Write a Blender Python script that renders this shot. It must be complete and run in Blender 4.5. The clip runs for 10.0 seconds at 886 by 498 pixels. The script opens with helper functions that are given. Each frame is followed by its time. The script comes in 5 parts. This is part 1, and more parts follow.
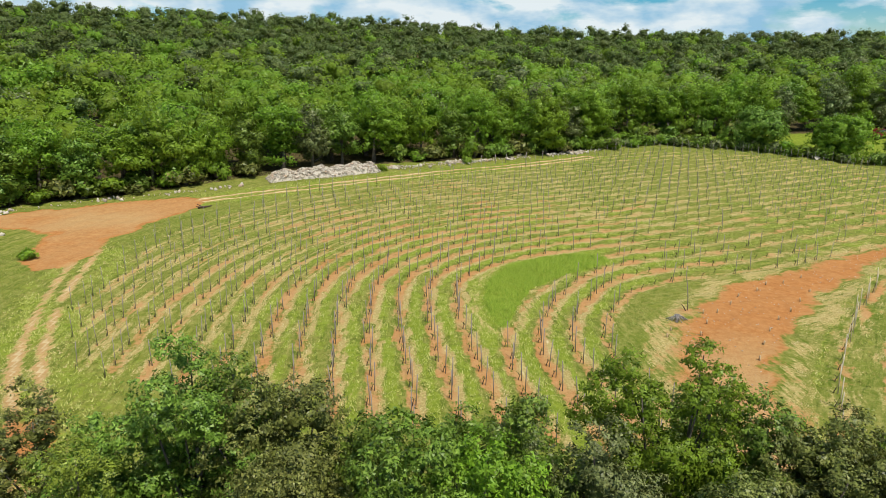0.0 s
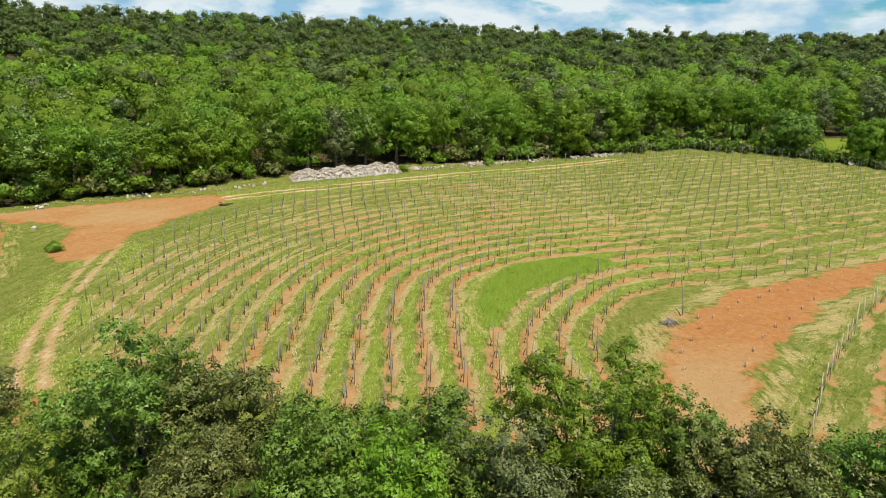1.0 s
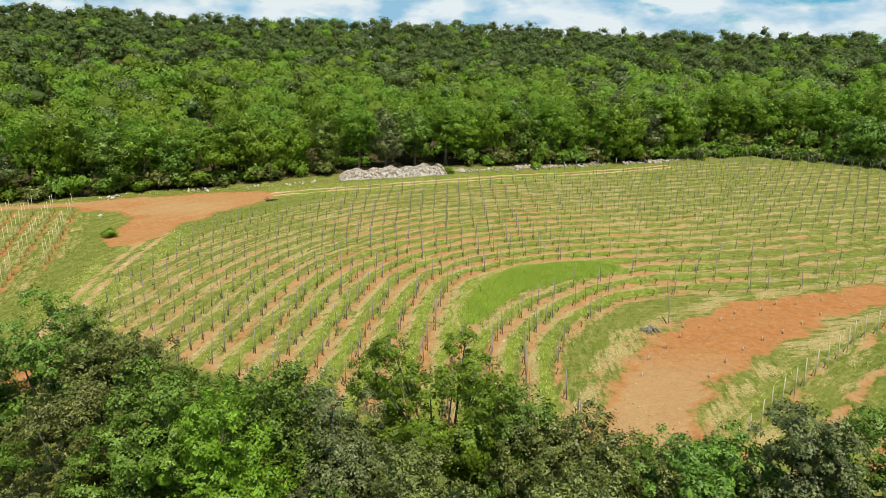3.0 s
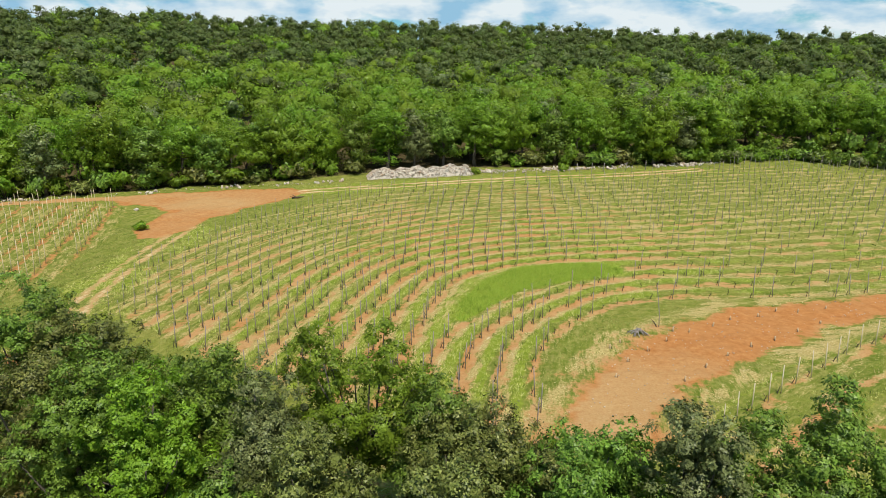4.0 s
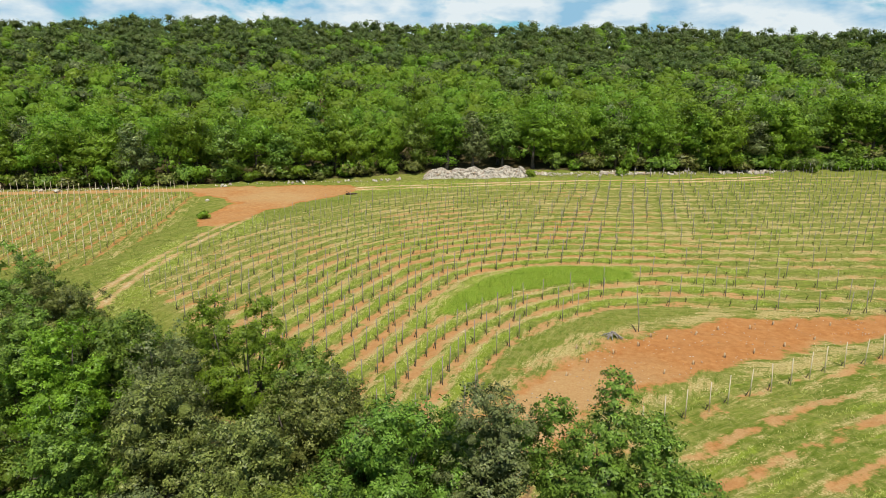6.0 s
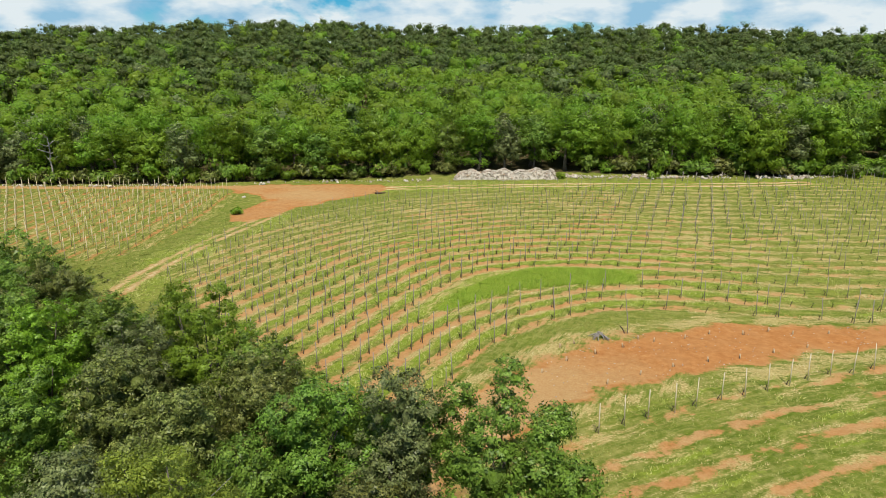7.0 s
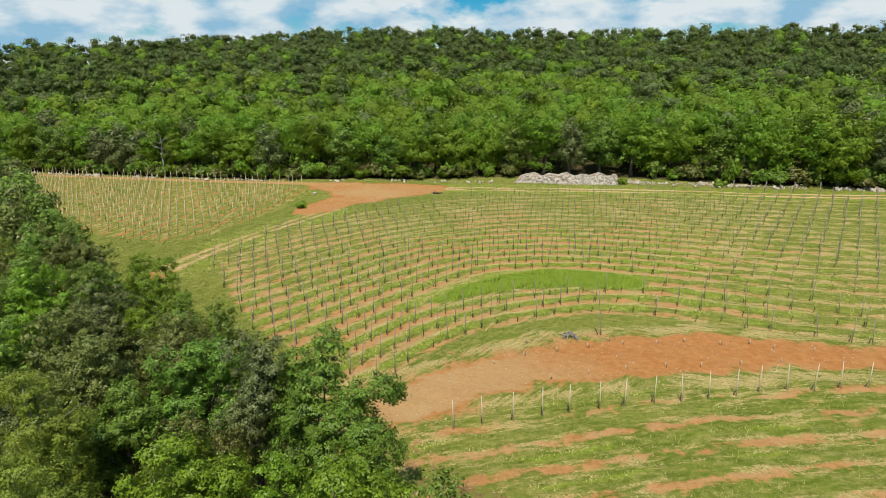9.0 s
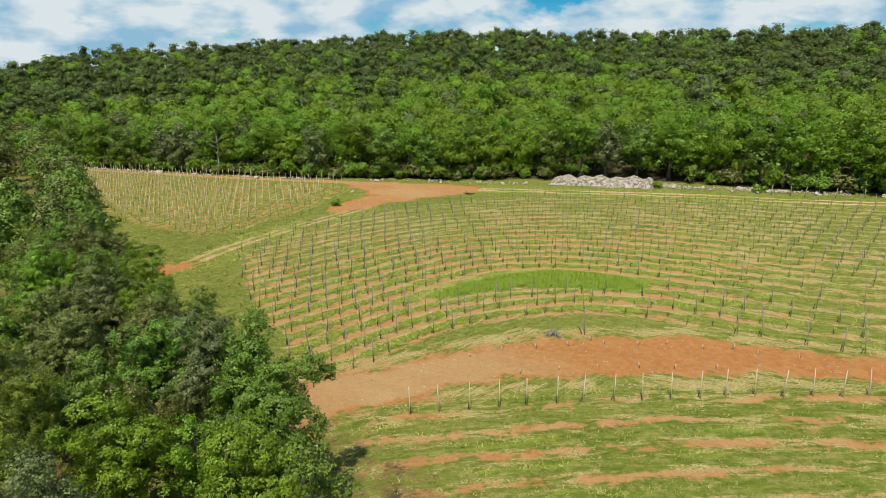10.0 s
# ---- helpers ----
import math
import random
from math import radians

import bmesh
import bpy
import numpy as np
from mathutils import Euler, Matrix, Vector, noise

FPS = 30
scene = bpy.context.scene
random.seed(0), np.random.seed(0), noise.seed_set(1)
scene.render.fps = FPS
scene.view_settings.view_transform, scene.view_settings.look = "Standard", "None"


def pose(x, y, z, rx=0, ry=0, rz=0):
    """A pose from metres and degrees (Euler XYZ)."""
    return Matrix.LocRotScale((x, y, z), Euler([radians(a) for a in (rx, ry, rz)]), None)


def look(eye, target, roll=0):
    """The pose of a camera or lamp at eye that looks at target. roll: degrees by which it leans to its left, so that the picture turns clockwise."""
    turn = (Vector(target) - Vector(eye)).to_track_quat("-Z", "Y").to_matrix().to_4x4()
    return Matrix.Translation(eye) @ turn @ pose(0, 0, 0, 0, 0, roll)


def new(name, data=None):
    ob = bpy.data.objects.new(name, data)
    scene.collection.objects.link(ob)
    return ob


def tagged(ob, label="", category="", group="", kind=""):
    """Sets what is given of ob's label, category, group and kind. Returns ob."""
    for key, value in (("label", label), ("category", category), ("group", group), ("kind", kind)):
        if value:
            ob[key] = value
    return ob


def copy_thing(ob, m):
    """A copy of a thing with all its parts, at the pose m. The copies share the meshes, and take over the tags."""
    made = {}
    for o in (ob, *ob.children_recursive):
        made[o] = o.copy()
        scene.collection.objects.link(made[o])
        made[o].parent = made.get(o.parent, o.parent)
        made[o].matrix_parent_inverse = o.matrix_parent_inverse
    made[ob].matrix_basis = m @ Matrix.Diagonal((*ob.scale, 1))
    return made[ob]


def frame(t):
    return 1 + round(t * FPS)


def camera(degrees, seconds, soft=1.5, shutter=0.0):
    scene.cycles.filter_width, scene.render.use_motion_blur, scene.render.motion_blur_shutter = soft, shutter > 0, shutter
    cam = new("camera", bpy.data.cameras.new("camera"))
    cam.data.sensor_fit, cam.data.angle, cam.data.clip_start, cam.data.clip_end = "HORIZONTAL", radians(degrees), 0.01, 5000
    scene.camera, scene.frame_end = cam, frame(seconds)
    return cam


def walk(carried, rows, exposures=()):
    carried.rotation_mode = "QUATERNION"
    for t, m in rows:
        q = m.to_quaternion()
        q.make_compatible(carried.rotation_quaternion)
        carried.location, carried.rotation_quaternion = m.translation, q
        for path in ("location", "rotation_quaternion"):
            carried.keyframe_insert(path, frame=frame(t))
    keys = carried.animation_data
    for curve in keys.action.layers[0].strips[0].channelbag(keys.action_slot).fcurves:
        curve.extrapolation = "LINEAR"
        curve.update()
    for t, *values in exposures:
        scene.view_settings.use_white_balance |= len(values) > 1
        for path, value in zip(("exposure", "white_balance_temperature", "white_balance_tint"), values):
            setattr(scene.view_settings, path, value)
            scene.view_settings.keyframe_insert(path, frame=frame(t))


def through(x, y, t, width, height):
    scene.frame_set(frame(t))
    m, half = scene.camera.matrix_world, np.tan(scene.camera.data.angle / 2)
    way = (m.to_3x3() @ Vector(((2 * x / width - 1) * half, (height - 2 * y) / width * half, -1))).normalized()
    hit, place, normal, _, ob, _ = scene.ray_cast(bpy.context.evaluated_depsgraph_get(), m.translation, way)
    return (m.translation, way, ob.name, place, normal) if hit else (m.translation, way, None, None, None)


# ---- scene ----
cam = camera(68.7, 10.0, soft=0.85)
METRES, EYE, TILT, LEAN, TURN = 40.0, 14.5, -15.6, 0.0, 0.0
ROWS = [
    (0.0, 0.0, 0.0, 0.0, 0.0, 0.0, -0.0),
    (0.5, 0.0341, -0.0069, -0.0012, 1.72, 0.05, -0.5),
    (1.0, 0.0746, -0.0143, -0.0025, 3.75, 0.12, -1.1),
    (1.5, 0.1115, -0.0201, -0.0038, 5.59, 0.22, -1.63),
    (2.0, 0.1562, -0.025, -0.0048, 7.78, 0.25, -2.23),
    (2.5, 0.1971, -0.0273, -0.005, 9.78, 0.18, -2.77),
    (4.0, 0.3402, -0.0255, -0.0019, 16.79, -0.18, -4.67),
    (4.5, 0.3868, -0.0226, 0.0001, 19.06, -0.38, -5.27),
    (5.0, 0.4401, -0.0168, 0.0028, 21.8, -0.58, -5.98),
    (5.5, 0.487, -0.01, 0.0057, 24.14, -0.79, -6.56),
    (7.0, 0.6384, 0.021, 0.0172, 31.86, -1.59, -8.36),
    (7.5, 0.6892, 0.0357, 0.0219, 34.47, -1.9, -8.95),
    (8.0, 0.7401, 0.0536, 0.0279, 37.16, -2.25, -9.52),
    (8.5, 0.7925, 0.0748, 0.0351, 39.97, -2.67, -10.08),
    (9.0, 0.8469, 0.0996, 0.0426, 42.9, -3.12, -10.68),
    (9.5, 0.9031, 0.1288, 0.0514, 45.99, -3.63, -11.25),
    (10.0, 0.9597, 0.1615, 0.0611, 49.2, -4.18, -11.8),
]
walk(cam, [(t, pose(0, 0, EYE, TILT, LEAN, TURN) @ pose(METRES * x, METRES * y, METRES * z, 90 + pitch, roll, yaw)) for t, x, y, z, yaw, pitch, roll in ROWS],
     [(0.0, 0.0), (5.0, 0.0), (8.0, -0.07), (10.0, -0.14)])

# ---- world, sun ----
SUN_ELEV, SUN_VEC = radians(60), Vector((0.6, -0.8, 0)).normalized()   # towards the sun, on the ground plan
world = bpy.data.worlds.new("world")
scene.world = world
world.use_nodes = True
wn, wl = world.node_tree.nodes, world.node_tree.links
wn.clear()
w_out, w_bg = wn.new("ShaderNodeOutputWorld"), wn.new("ShaderNodeBackground")
sky = wn.new("ShaderNodeTexSky")
sky.sky_type, sky.sun_disc = "NISHITA", False
sky.sun_elevation, sky.sun_rotation = SUN_ELEV, math.atan2(SUN_VEC.x, SUN_VEC.y)
sky.air_density, sky.dust_density, sky.ozone_density = 1.0, 0.0, 5.0
w_bg.inputs[1].default_value = 0.083
w_co, w_map = wn.new("ShaderNodeTexCoord"), wn.new("ShaderNodeMapping")
w_map.inputs["Scale"].default_value = (4.6, 4.6, 11.0)
w_map.inputs["Location"].default_value = (1.9, 0.35, 0.62)
w_n1 = wn.new("ShaderNodeTexNoise")
w_n1.inputs["Scale"].default_value, w_n1.inputs["Detail"].default_value, w_n1.inputs["Roughness"].default_value = 1.3, 7.0, 0.55
w_n1.inputs["Distortion"].default_value = 0.25
w_ramp = wn.new("ShaderNodeValToRGB")
w_ramp.color_ramp.elements[0].position, w_ramp.color_ramp.elements[1].position = 0.385, 0.475
w_n2 = wn.new("ShaderNodeTexNoise")
w_n2.inputs["Scale"].default_value, w_n2.inputs["Detail"].default_value = 2.3, 6.0
w_shade = wn.new("ShaderNodeValToRGB")
w_shade.color_ramp.elements[0].position, w_shade.color_ramp.elements[0].color = 0.38, (3.6, 6.5, 8.8, 1)
w_shade.color_ramp.elements[1].position, w_shade.color_ramp.elements[1].color = 0.56, (9.3, 10.3, 10.7, 1)
w_mix = wn.new("ShaderNodeMix")
w_mix.data_type = "RGBA"
wl.new(w_co.outputs["Generated"], w_map.inputs[0])
wl.new(w_map.outputs[0], w_n1.inputs[0])
wl.new(w_map.outputs[0], w_n2.inputs[0])
wl.new(w_n1.outputs[0], w_ramp.inputs[0])
wl.new(w_n2.outputs[0], w_shade.inputs[0])
w_sep, w_high, w_much = wn.new("ShaderNodeSeparateXYZ"), wn.new("ShaderNodeMapRange"), wn.new("ShaderNodeMath")
w_high.inputs["From Min"].default_value, w_high.inputs["From Max"].default_value = 0.25, 0.75
w_high.inputs["To Min"].default_value, w_high.inputs["To Max"].default_value = 1.0, 0.25   # thinner overhead, out of view, to lessen the sky's fill light
w_much.operation = "MULTIPLY"
wl.new(w_co.outputs["Generated"], w_sep.inputs[0])
wl.new(w_sep.outputs["Z"], w_high.inputs[0])
wl.new(w_ramp.outputs[0], w_much.inputs[0])
wl.new(w_high.outputs[0], w_much.inputs[1])
wl.new(w_much.outputs[0], w_mix.inputs["Factor"])
w_blue = wn.new("ShaderNodeHueSaturation")
w_blue.inputs["Hue"].default_value, w_blue.inputs["Saturation"].default_value, w_blue.inputs["Value"].default_value = 0.49, 1.75, 1.1
wl.new(sky.outputs[0], w_blue.inputs["Color"])
wl.new(w_blue.outputs[0], w_mix.inputs["A"])
wl.new(w_shade.outputs[0], w_mix.inputs["B"])
wl.new(w_mix.outputs["Result"], w_bg.inputs[0])
wl.new(w_bg.outputs[0], w_out.inputs[0])

sun = new("sun", bpy.data.lights.new("sun", "SUN"))
sun.data.energy, sun.data.angle, sun.data.color = 5.0, radians(0.6), (1.0, 0.945, 0.82)
sun.matrix_world = look(SUN_VEC * 50 * math.cos(SUN_ELEV) + Vector((0, 0, 50 * math.sin(SUN_ELEV))), (0, 0, 0))

rng = np.random.default_rng(7)


# ---- materials ----
def node_material(name, rough=0.85):
    m = bpy.data.materials.new(name)
    m.use_nodes = True
    n, l = m.node_tree.nodes, m.node_tree.links
    b = n["Principled BSDF"]
    b.inputs["Roughness"].default_value = rough
    b.inputs["Specular IOR Level"].default_value = 0.25
    return m, n, l, b


def noise_node(n, l, scale, detail=4.0, rough=0.6, vec=None, stretch=None):
    t = n.new("ShaderNodeTexNoise")
    t.inputs["Scale"].default_value, t.inputs["Detail"].default_value, t.inputs["Roughness"].default_value = scale, detail, rough
    if vec is None:
        vec = n.new("ShaderNodeNewGeometry").outputs["Position"]
    if stretch:
        k = n.new("ShaderNodeMapping")
        k.inputs["Scale"].default_value = stretch
        l.new(vec, k.inputs[0])
        vec = k.outputs[0]
    l.new(vec, t.inputs["Vector"])
    return t.outputs[0]


def ramp(n, l, fac, stops):
    r = n.new("ShaderNodeValToRGB")
    e = r.color_ramp.elements
    while len(e) < len(stops):
        e.new(0.5)
    for k, (p, c) in zip(e, stops):
        k.position, k.color = p, ((c, c, c, 1) if not isinstance(c, tuple) else (*c, 1))
    l.new(fac, r.inputs[0])
    return r.outputs[0]


def mix(n, l, fac, a, b, blend="MIX"):
    m = n.new("ShaderNodeMix")
    m.data_type, m.blend_type = "RGBA", blend
    for sock, v in (("Factor", fac), ("A", a), ("B", b)):
        if isinstance(v, (int, float)):
            m.inputs[sock].default_value = v
        elif isinstance(v, tuple):
            m.inputs[sock].default_value = (*v, 1)
        else:
            l.new(v, m.inputs[sock])
    return m.outputs["Result"]


def math_node(n, l, op, a, b=0.0, clamp=False):
    m = n.new("ShaderNodeMath")
    m.operation, m.use_clamp = op, clamp
    for i, v in enumerate((a, b)):
        if isinstance(v, (int, float)):
            m.inputs[i].default_value = v
        else:
            l.new(v, m.inputs[i])
    return m.outputs[0]


def bump(n, l, b, height, strength, dist):
    k = n.new("ShaderNodeBump")
    k.inputs["Strength"].default_value, k.inputs["Distance"].default_value = strength, dist
    l.new(height, k.inputs["Height"])
    l.new(k.outputs[0], b.inputs["Normal"])


def leaf_material(name, dark, mid, light, through=0.3, relief=False, patch=0.25):
    """Foliage: hue varies leaf by leaf, tree by tree and in broad patches."""
    m, n, l, b = node_material(name, 0.42)
    b.inputs["Specular IOR Level"].default_value = 0.25
    g = n.new("ShaderNodeNewGeometry")
    col = ramp(n, l, g.outputs["Random Per Island"], [(0.0, dark), (0.5, mid), (1.0, light)])
    big = noise_node(n, l, patch, 3.0, 0.6, g.outputs["Position"])
    col = mix(n, l, ramp(n, l, big, [(0.35, 0.0), (0.65, 0.4)]), col, mid)
    speck = noise_node(n, l, 2.2, 4.0, 0.7, g.outputs["Position"])
    col = mix(n, l, 0.75, col, ramp(n, l, speck, [(0.34, 0.45), (0.52, 0.95), (0.68, 1.35)]), "MULTIPLY")
    o, at = n.new("ShaderNodeObjectInfo"), n.new("ShaderNodeAttribute")
    at.attribute_name = "tone"
    own = math_node(n, l, "FRACT", math_node(n, l, "ADD", o.outputs["Random"], at.outputs["Fac"]))
    hue = n.new("ShaderNodeHueSaturation")
    l.new(math_node(n, l, "ADD", math_node(n, l, "MULTIPLY", own, 0.026), 0.482), hue.inputs["Hue"])
    l.new(math_node(n, l, "ADD", math_node(n, l, "MULTIPLY", own, 0.28), 0.86), hue.inputs["Value"])
    l.new(col, hue.inputs["Color"])
    l.new(hue.outputs[0], b.inputs["Base Color"])
    tr, mx = n.new("ShaderNodeBsdfTranslucent"), n.new("ShaderNodeMixShader")
    l.new(hue.outputs[0], tr.inputs[0])
    mx.inputs[0].default_value = through
    l.new(b.outputs[0], mx.inputs[1])
    l.new(tr.outputs[0], mx.inputs[2])
    l.new(mx.outputs[0], n["Material Output"].inputs[0])
    if relief:
        bump(n, l, b, noise_node(n, l, 1.6, 5.0, 0.75, g.outputs["Position"]), 0.8, 0.6)
    return m


TONES = {
    "oak": ((0.084, 0.158, 0.017), (0.146, 0.248, 0.030), (0.275, 0.400, 0.068), 0.22),
    "leafy": ((0.136, 0.245, 0.019), (0.202, 0.345, 0.028), (0.275, 0.432, 0.050), 0.40),
    "bright": ((0.148, 0.254, 0.017), (0.214, 0.350, 0.025), (0.300, 0.442, 0.052), 0.36),
    "holm": ((0.075, 0.095, 0.018), (0.148, 0.174, 0.036), (0.320, 0.335, 0.096), 0.18),
    "grey": ((0.090, 0.124, 0.040), (0.165, 0.210, 0.068), (0.296, 0.342, 0.128), 0.18),
    "needle": ((0.145, 0.212, 0.020), (0.240, 0.320, 0.038), (0.350, 0.425, 0.075), 0.30),
    "pine": ((0.082, 0.122, 0.027), (0.123, 0.175, 0.041), (0.170, 0.225, 0.060), 0.30),
}
LEAF = {k: leaf_material(k + "_leaves", *v) for k, v in TONES.items()}
CANOPY = {k: leaf_material(k + "_inner_leaves", v[0] if k in ("holm", "grey") else v[1], v[1], v[1], v[3], relief=True) for k, v in TONES.items()}


def bark_material(name, a, b_, scale=9.0):
    m, n, l, b = node_material(name, 0.9)
    v = noise_node(n, l, scale, 5.0, 0.65, None, (1, 1, 0.25))
    l.new(ramp(n, l, v, [(0.3, a), (0.7, b_)]), b.inputs["Base Color"])
    bump(n, l, b, v, 0.6, 0.03)
    return m


BARK = bark_material("oak_bark", (0.05, 0.04, 0.03), (0.16, 0.14, 0.11))
DEAD = bark_material("dead_wood", (0.22, 0.205, 0.19), (0.42, 0.395, 0.37))
STAKE_GREY = bark_material("weathered_stake", (0.170, 0.145, 0.135), (0.340, 0.300, 0.280), 14)
STAKE_PALE = bark_material("new_stake", (0.44, 0.36, 0.23), (0.64, 0.55, 0.39), 14)
STAKE_TAN = bark_material("peeled_stake", (0.44, 0.37, 0.27), (0.66, 0.58, 0.45), 14)
STUMP = bark_material("vine_wood", (0.040, 0.028, 0.020), (0.130, 0.092, 0.066), 20)


def stone_material():
    m, n, l, b = node_material("limestone", 0.9)
    g = n.new("ShaderNodeNewGeometry")
    o = n.new("ShaderNodeObjectInfo")
    r = math_node(n, l, "FRACT", math_node(n, l, "ADD", g.outputs["Random Per Island"], o.outputs["Random"]))
    c = ramp(n, l, r, [(0.0, (0.36, 0.29, 0.23)), (0.40, (0.53, 0.46, 0.37)), (0.8, (0.66, 0.60, 0.51)), (1.0, (0.52, 0.36, 0.24))])
    v = noise_node(n, l, 7.0, 5.0, 0.65, g.outputs["Position"])
    l.new(mix(n, l, 0.6, c, ramp(n, l, v, [(0.3, 0.35), (0.65, 1.0)]), "MULTIPLY"), b.inputs["Base Color"])
    bump(n, l, b, v, 0.5, 0.05)
    return m


STONE = stone_material()


def ground_material():
    """Grass, dry straw and red earth. The cover attribute says where the earth lies bare (red), where it is pale or dry (green), where grass is lush (blue)."""
    m, n, l, b = node_material("field_ground", 0.95)
    b.inputs["Specular IOR Level"].default_value = 0.1
    g = n.new("ShaderNodeNewGeometry").outputs["Position"]
    at = n.new("ShaderNodeAttribute")
    at.attribute_name = "cover"
    sep = n.new("ShaderNodeSeparateColor")
    l.new(at.outputs["Color"], sep.inputs[0])
    soil, pale, lush = sep.outputs
    sa = n.new("ShaderNodeAttribute")
    sa.attribute_name = "strand"
    streak = noise_node(n, l, 3.2, 5.0, 0.68, sa.outputs["Vector"])
    fine = noise_node(n, l, 2.6, 6.0, 0.7, g)
    mid_ = noise_node(n, l, 0.55, 4.0, 0.6, g)
    broad = noise_node(n, l, 0.09, 3.0, 0.5, g)
    grain = noise_node(n, l, 9.0, 4.0, 0.7, g)
    wet = ramp(n, l, fine, [(0.28, (0.085, 0.118, 0.014)), (0.48, (0.160, 0.186, 0.034)), (0.70, (0.300, 0.288, 0.095))])
    wet = mix(n, l, ramp(n, l, mid_, [(0.45, 0.0), (0.62, 0.65)]), wet, (0.160, 0.205, 0.026))
    clump = noise_node(n, l, 1.5, 4.0, 0.65, g)
    wet = mix(n, l, ramp(n, l, clump, [(0.52, 0.0), (0.68, 0.55)]), wet, (0.360, 0.325, 0.120))
    wet = mix(n, l, ramp(n, l, clump, [(0.30, 0.7), (0.44, 0.0)]), wet, (0.110, 0.150, 0.018))
    wet = mix(n, l, ramp(n, l, broad, [(0.42, 0.0), (0.62, 0.3)]), wet, (0.290, 0.265, 0.075))
    wet = mix(n, l, ramp(n, l, streak, [(0.52, 0.0), (0.66, 0.52)]), wet, (0.360, 0.315, 0.115))
    wet = mix(n, l, ramp(n, l, streak, [(0.34, 0.85), (0.48, 0.0)]), wet, (0.095, 0.138, 0.014))
    green = ramp(n, l, fine, [(0.3, (0.135, 0.195, 0.020)), (0.6, (0.230, 0.285, 0.038)), (0.8, (0.350, 0.375, 0.095))])
    straw = ramp(n, l, grain, [(0.3, (0.275, 0.203, 0.075)), (0.5, (0.418, 0.326, 0.142)), (0.7, (0.600, 0.500, 0.258))])
    earth = ramp(n, l, fine, [(0.25, (0.320, 0.126, 0.042)), (0.5, (0.435, 0.186, 0.068)), (0.75, (0.540, 0.265, 0.108))])
    earth = mix(n, l, ramp(n, l, mid_, [(0.4, 0.0), (0.65, 0.5)]), earth, (0.445, 0.220, 0.095))
    dust = ramp(n, l, grain, [(0.3, (0.410, 0.260, 0.125)), (0.6, (0.510, 0.365, 0.200)), (0.75, (0.600, 0.470, 0.280))])
    rough_ = math_node(n, l, "ADD", math_node(n, l, "MULTIPLY", fine, 0.4), math_node(n, l, "ADD", math_node(n, l, "MULTIPLY", streak, 0.3), math_node(n, l, "MULTIPLY", noise_node(n, l, 0.9, 3.0, 0.6, g), 0.3)))
    rag = math_node(n, l, "MULTIPLY", math_node(n, l, "SUBTRACT", rough_, 0.5), 2.6)
    rag2 = math_node(n, l, "MULTIPLY", math_node(n, l, "SUBTRACT", math_node(n, l, "ADD", math_node(n, l, "MULTIPLY", grain, 0.35), math_node(n, l, "MULTIPLY", streak, 0.65)), 0.5), 2.4)
    edge = lambda v, r: ramp(n, l, math_node(n, l, "ADD", v, r), [(0.34, 0.0), (0.62, 1.0)])
    c = mix(n, l, edge(lush, rag), wet, green)
    p = edge(pale, rag2)
    c = mix(n, l, p, c, straw)
    bare = mix(n, l, ramp(n, l, math_node(n, l, "ADD", pale, math_node(n, l, "MULTIPLY", rag, 0.35)), [(0.10, 0.0), (0.85, 0.85)]), earth, dust)
    bare = mix(n, l, ramp(n, l, pale, [(0.80, 0.0), (0.93, 0.95)]), bare, mix(n, l, grain, (0.56, 0.47, 0.31), (0.80, 0.74, 0.56)))
    c = mix(n, l, edge(soil, rag), c, bare)
    litter = ramp(n, l, fine, [(0.3, (0.045, 0.035, 0.018)), (0.55, (0.100, 0.080, 0.040)), (0.75, (0.170, 0.140, 0.075))])
    c = mix(n, l, edge(at.outputs["Alpha"], rag), c, litter)
    c = mix(n, l, 1.0, c, (0.935, 0.925, 0.80), "MULTIPLY")
    l.new(c, b.inputs["Base Color"])
    bump(n, l, b, math_node(n, l, "ADD", fine, math_node(n, l, "MULTIPLY", grain, 0.5)), 0.7, 0.12)
    return m


GROUND = ground_material()


def blade_material(name, a, b_, c):
    m, n, l, b = node_material(name, 0.7)
    g = n.new("ShaderNodeNewGeometry")
    l.new(ramp(n, l, g.outputs["Random Per Island"], [(0.0, a), (0.5, b_), (1.0, c)]), b.inputs["Base Color"])
    return m


GRASS = blade_material("grass_blades", (0.130, 0.172, 0.018), (0.195, 0.232, 0.036), (0.310, 0.300, 0.095))
LUSH = blade_material("lush_blades", (0.185, 0.238, 0.028), (0.300, 0.338, 0.060), (0.480, 0.470, 0.170))
TALL = blade_material("tall_blades", (0.125, 0.208, 0.012), (0.190, 0.285, 0.021), (0.275, 0.360, 0.046))
STRAW = blade_material("straw_blades", (0.300, 0.230, 0.090), (0.435, 0.348, 0.155), (0.600, 0.505, 0.260))
VINE_LEAF = leaf_material("vine_leaves", (0.090, 0.150, 0.016), (0.150, 0.225, 0.026), (0.230, 0.310, 0.046))


# ---- plan ----
def curve_points(rough, n=20):
    """A smooth line through the points of a plan."""
    p = np.array(rough, float)
    q = np.vstack([2 * p[0] - p[1], p, 2 * p[-1] - p[-2]])
    u = np.linspace(0, 1, n, endpoint=False)[:, None]
    out = [0.5 * (2 * b + (c - a) * u + (2 * a - 5 * b + 4 * c - d) * u ** 2 + (3 * b - a - 3 * c + d) * u ** 3) for a, b, c, d in zip(q, q[1:], q[2:], q[3:])]
    return np.vstack([*out, p[-1:]])


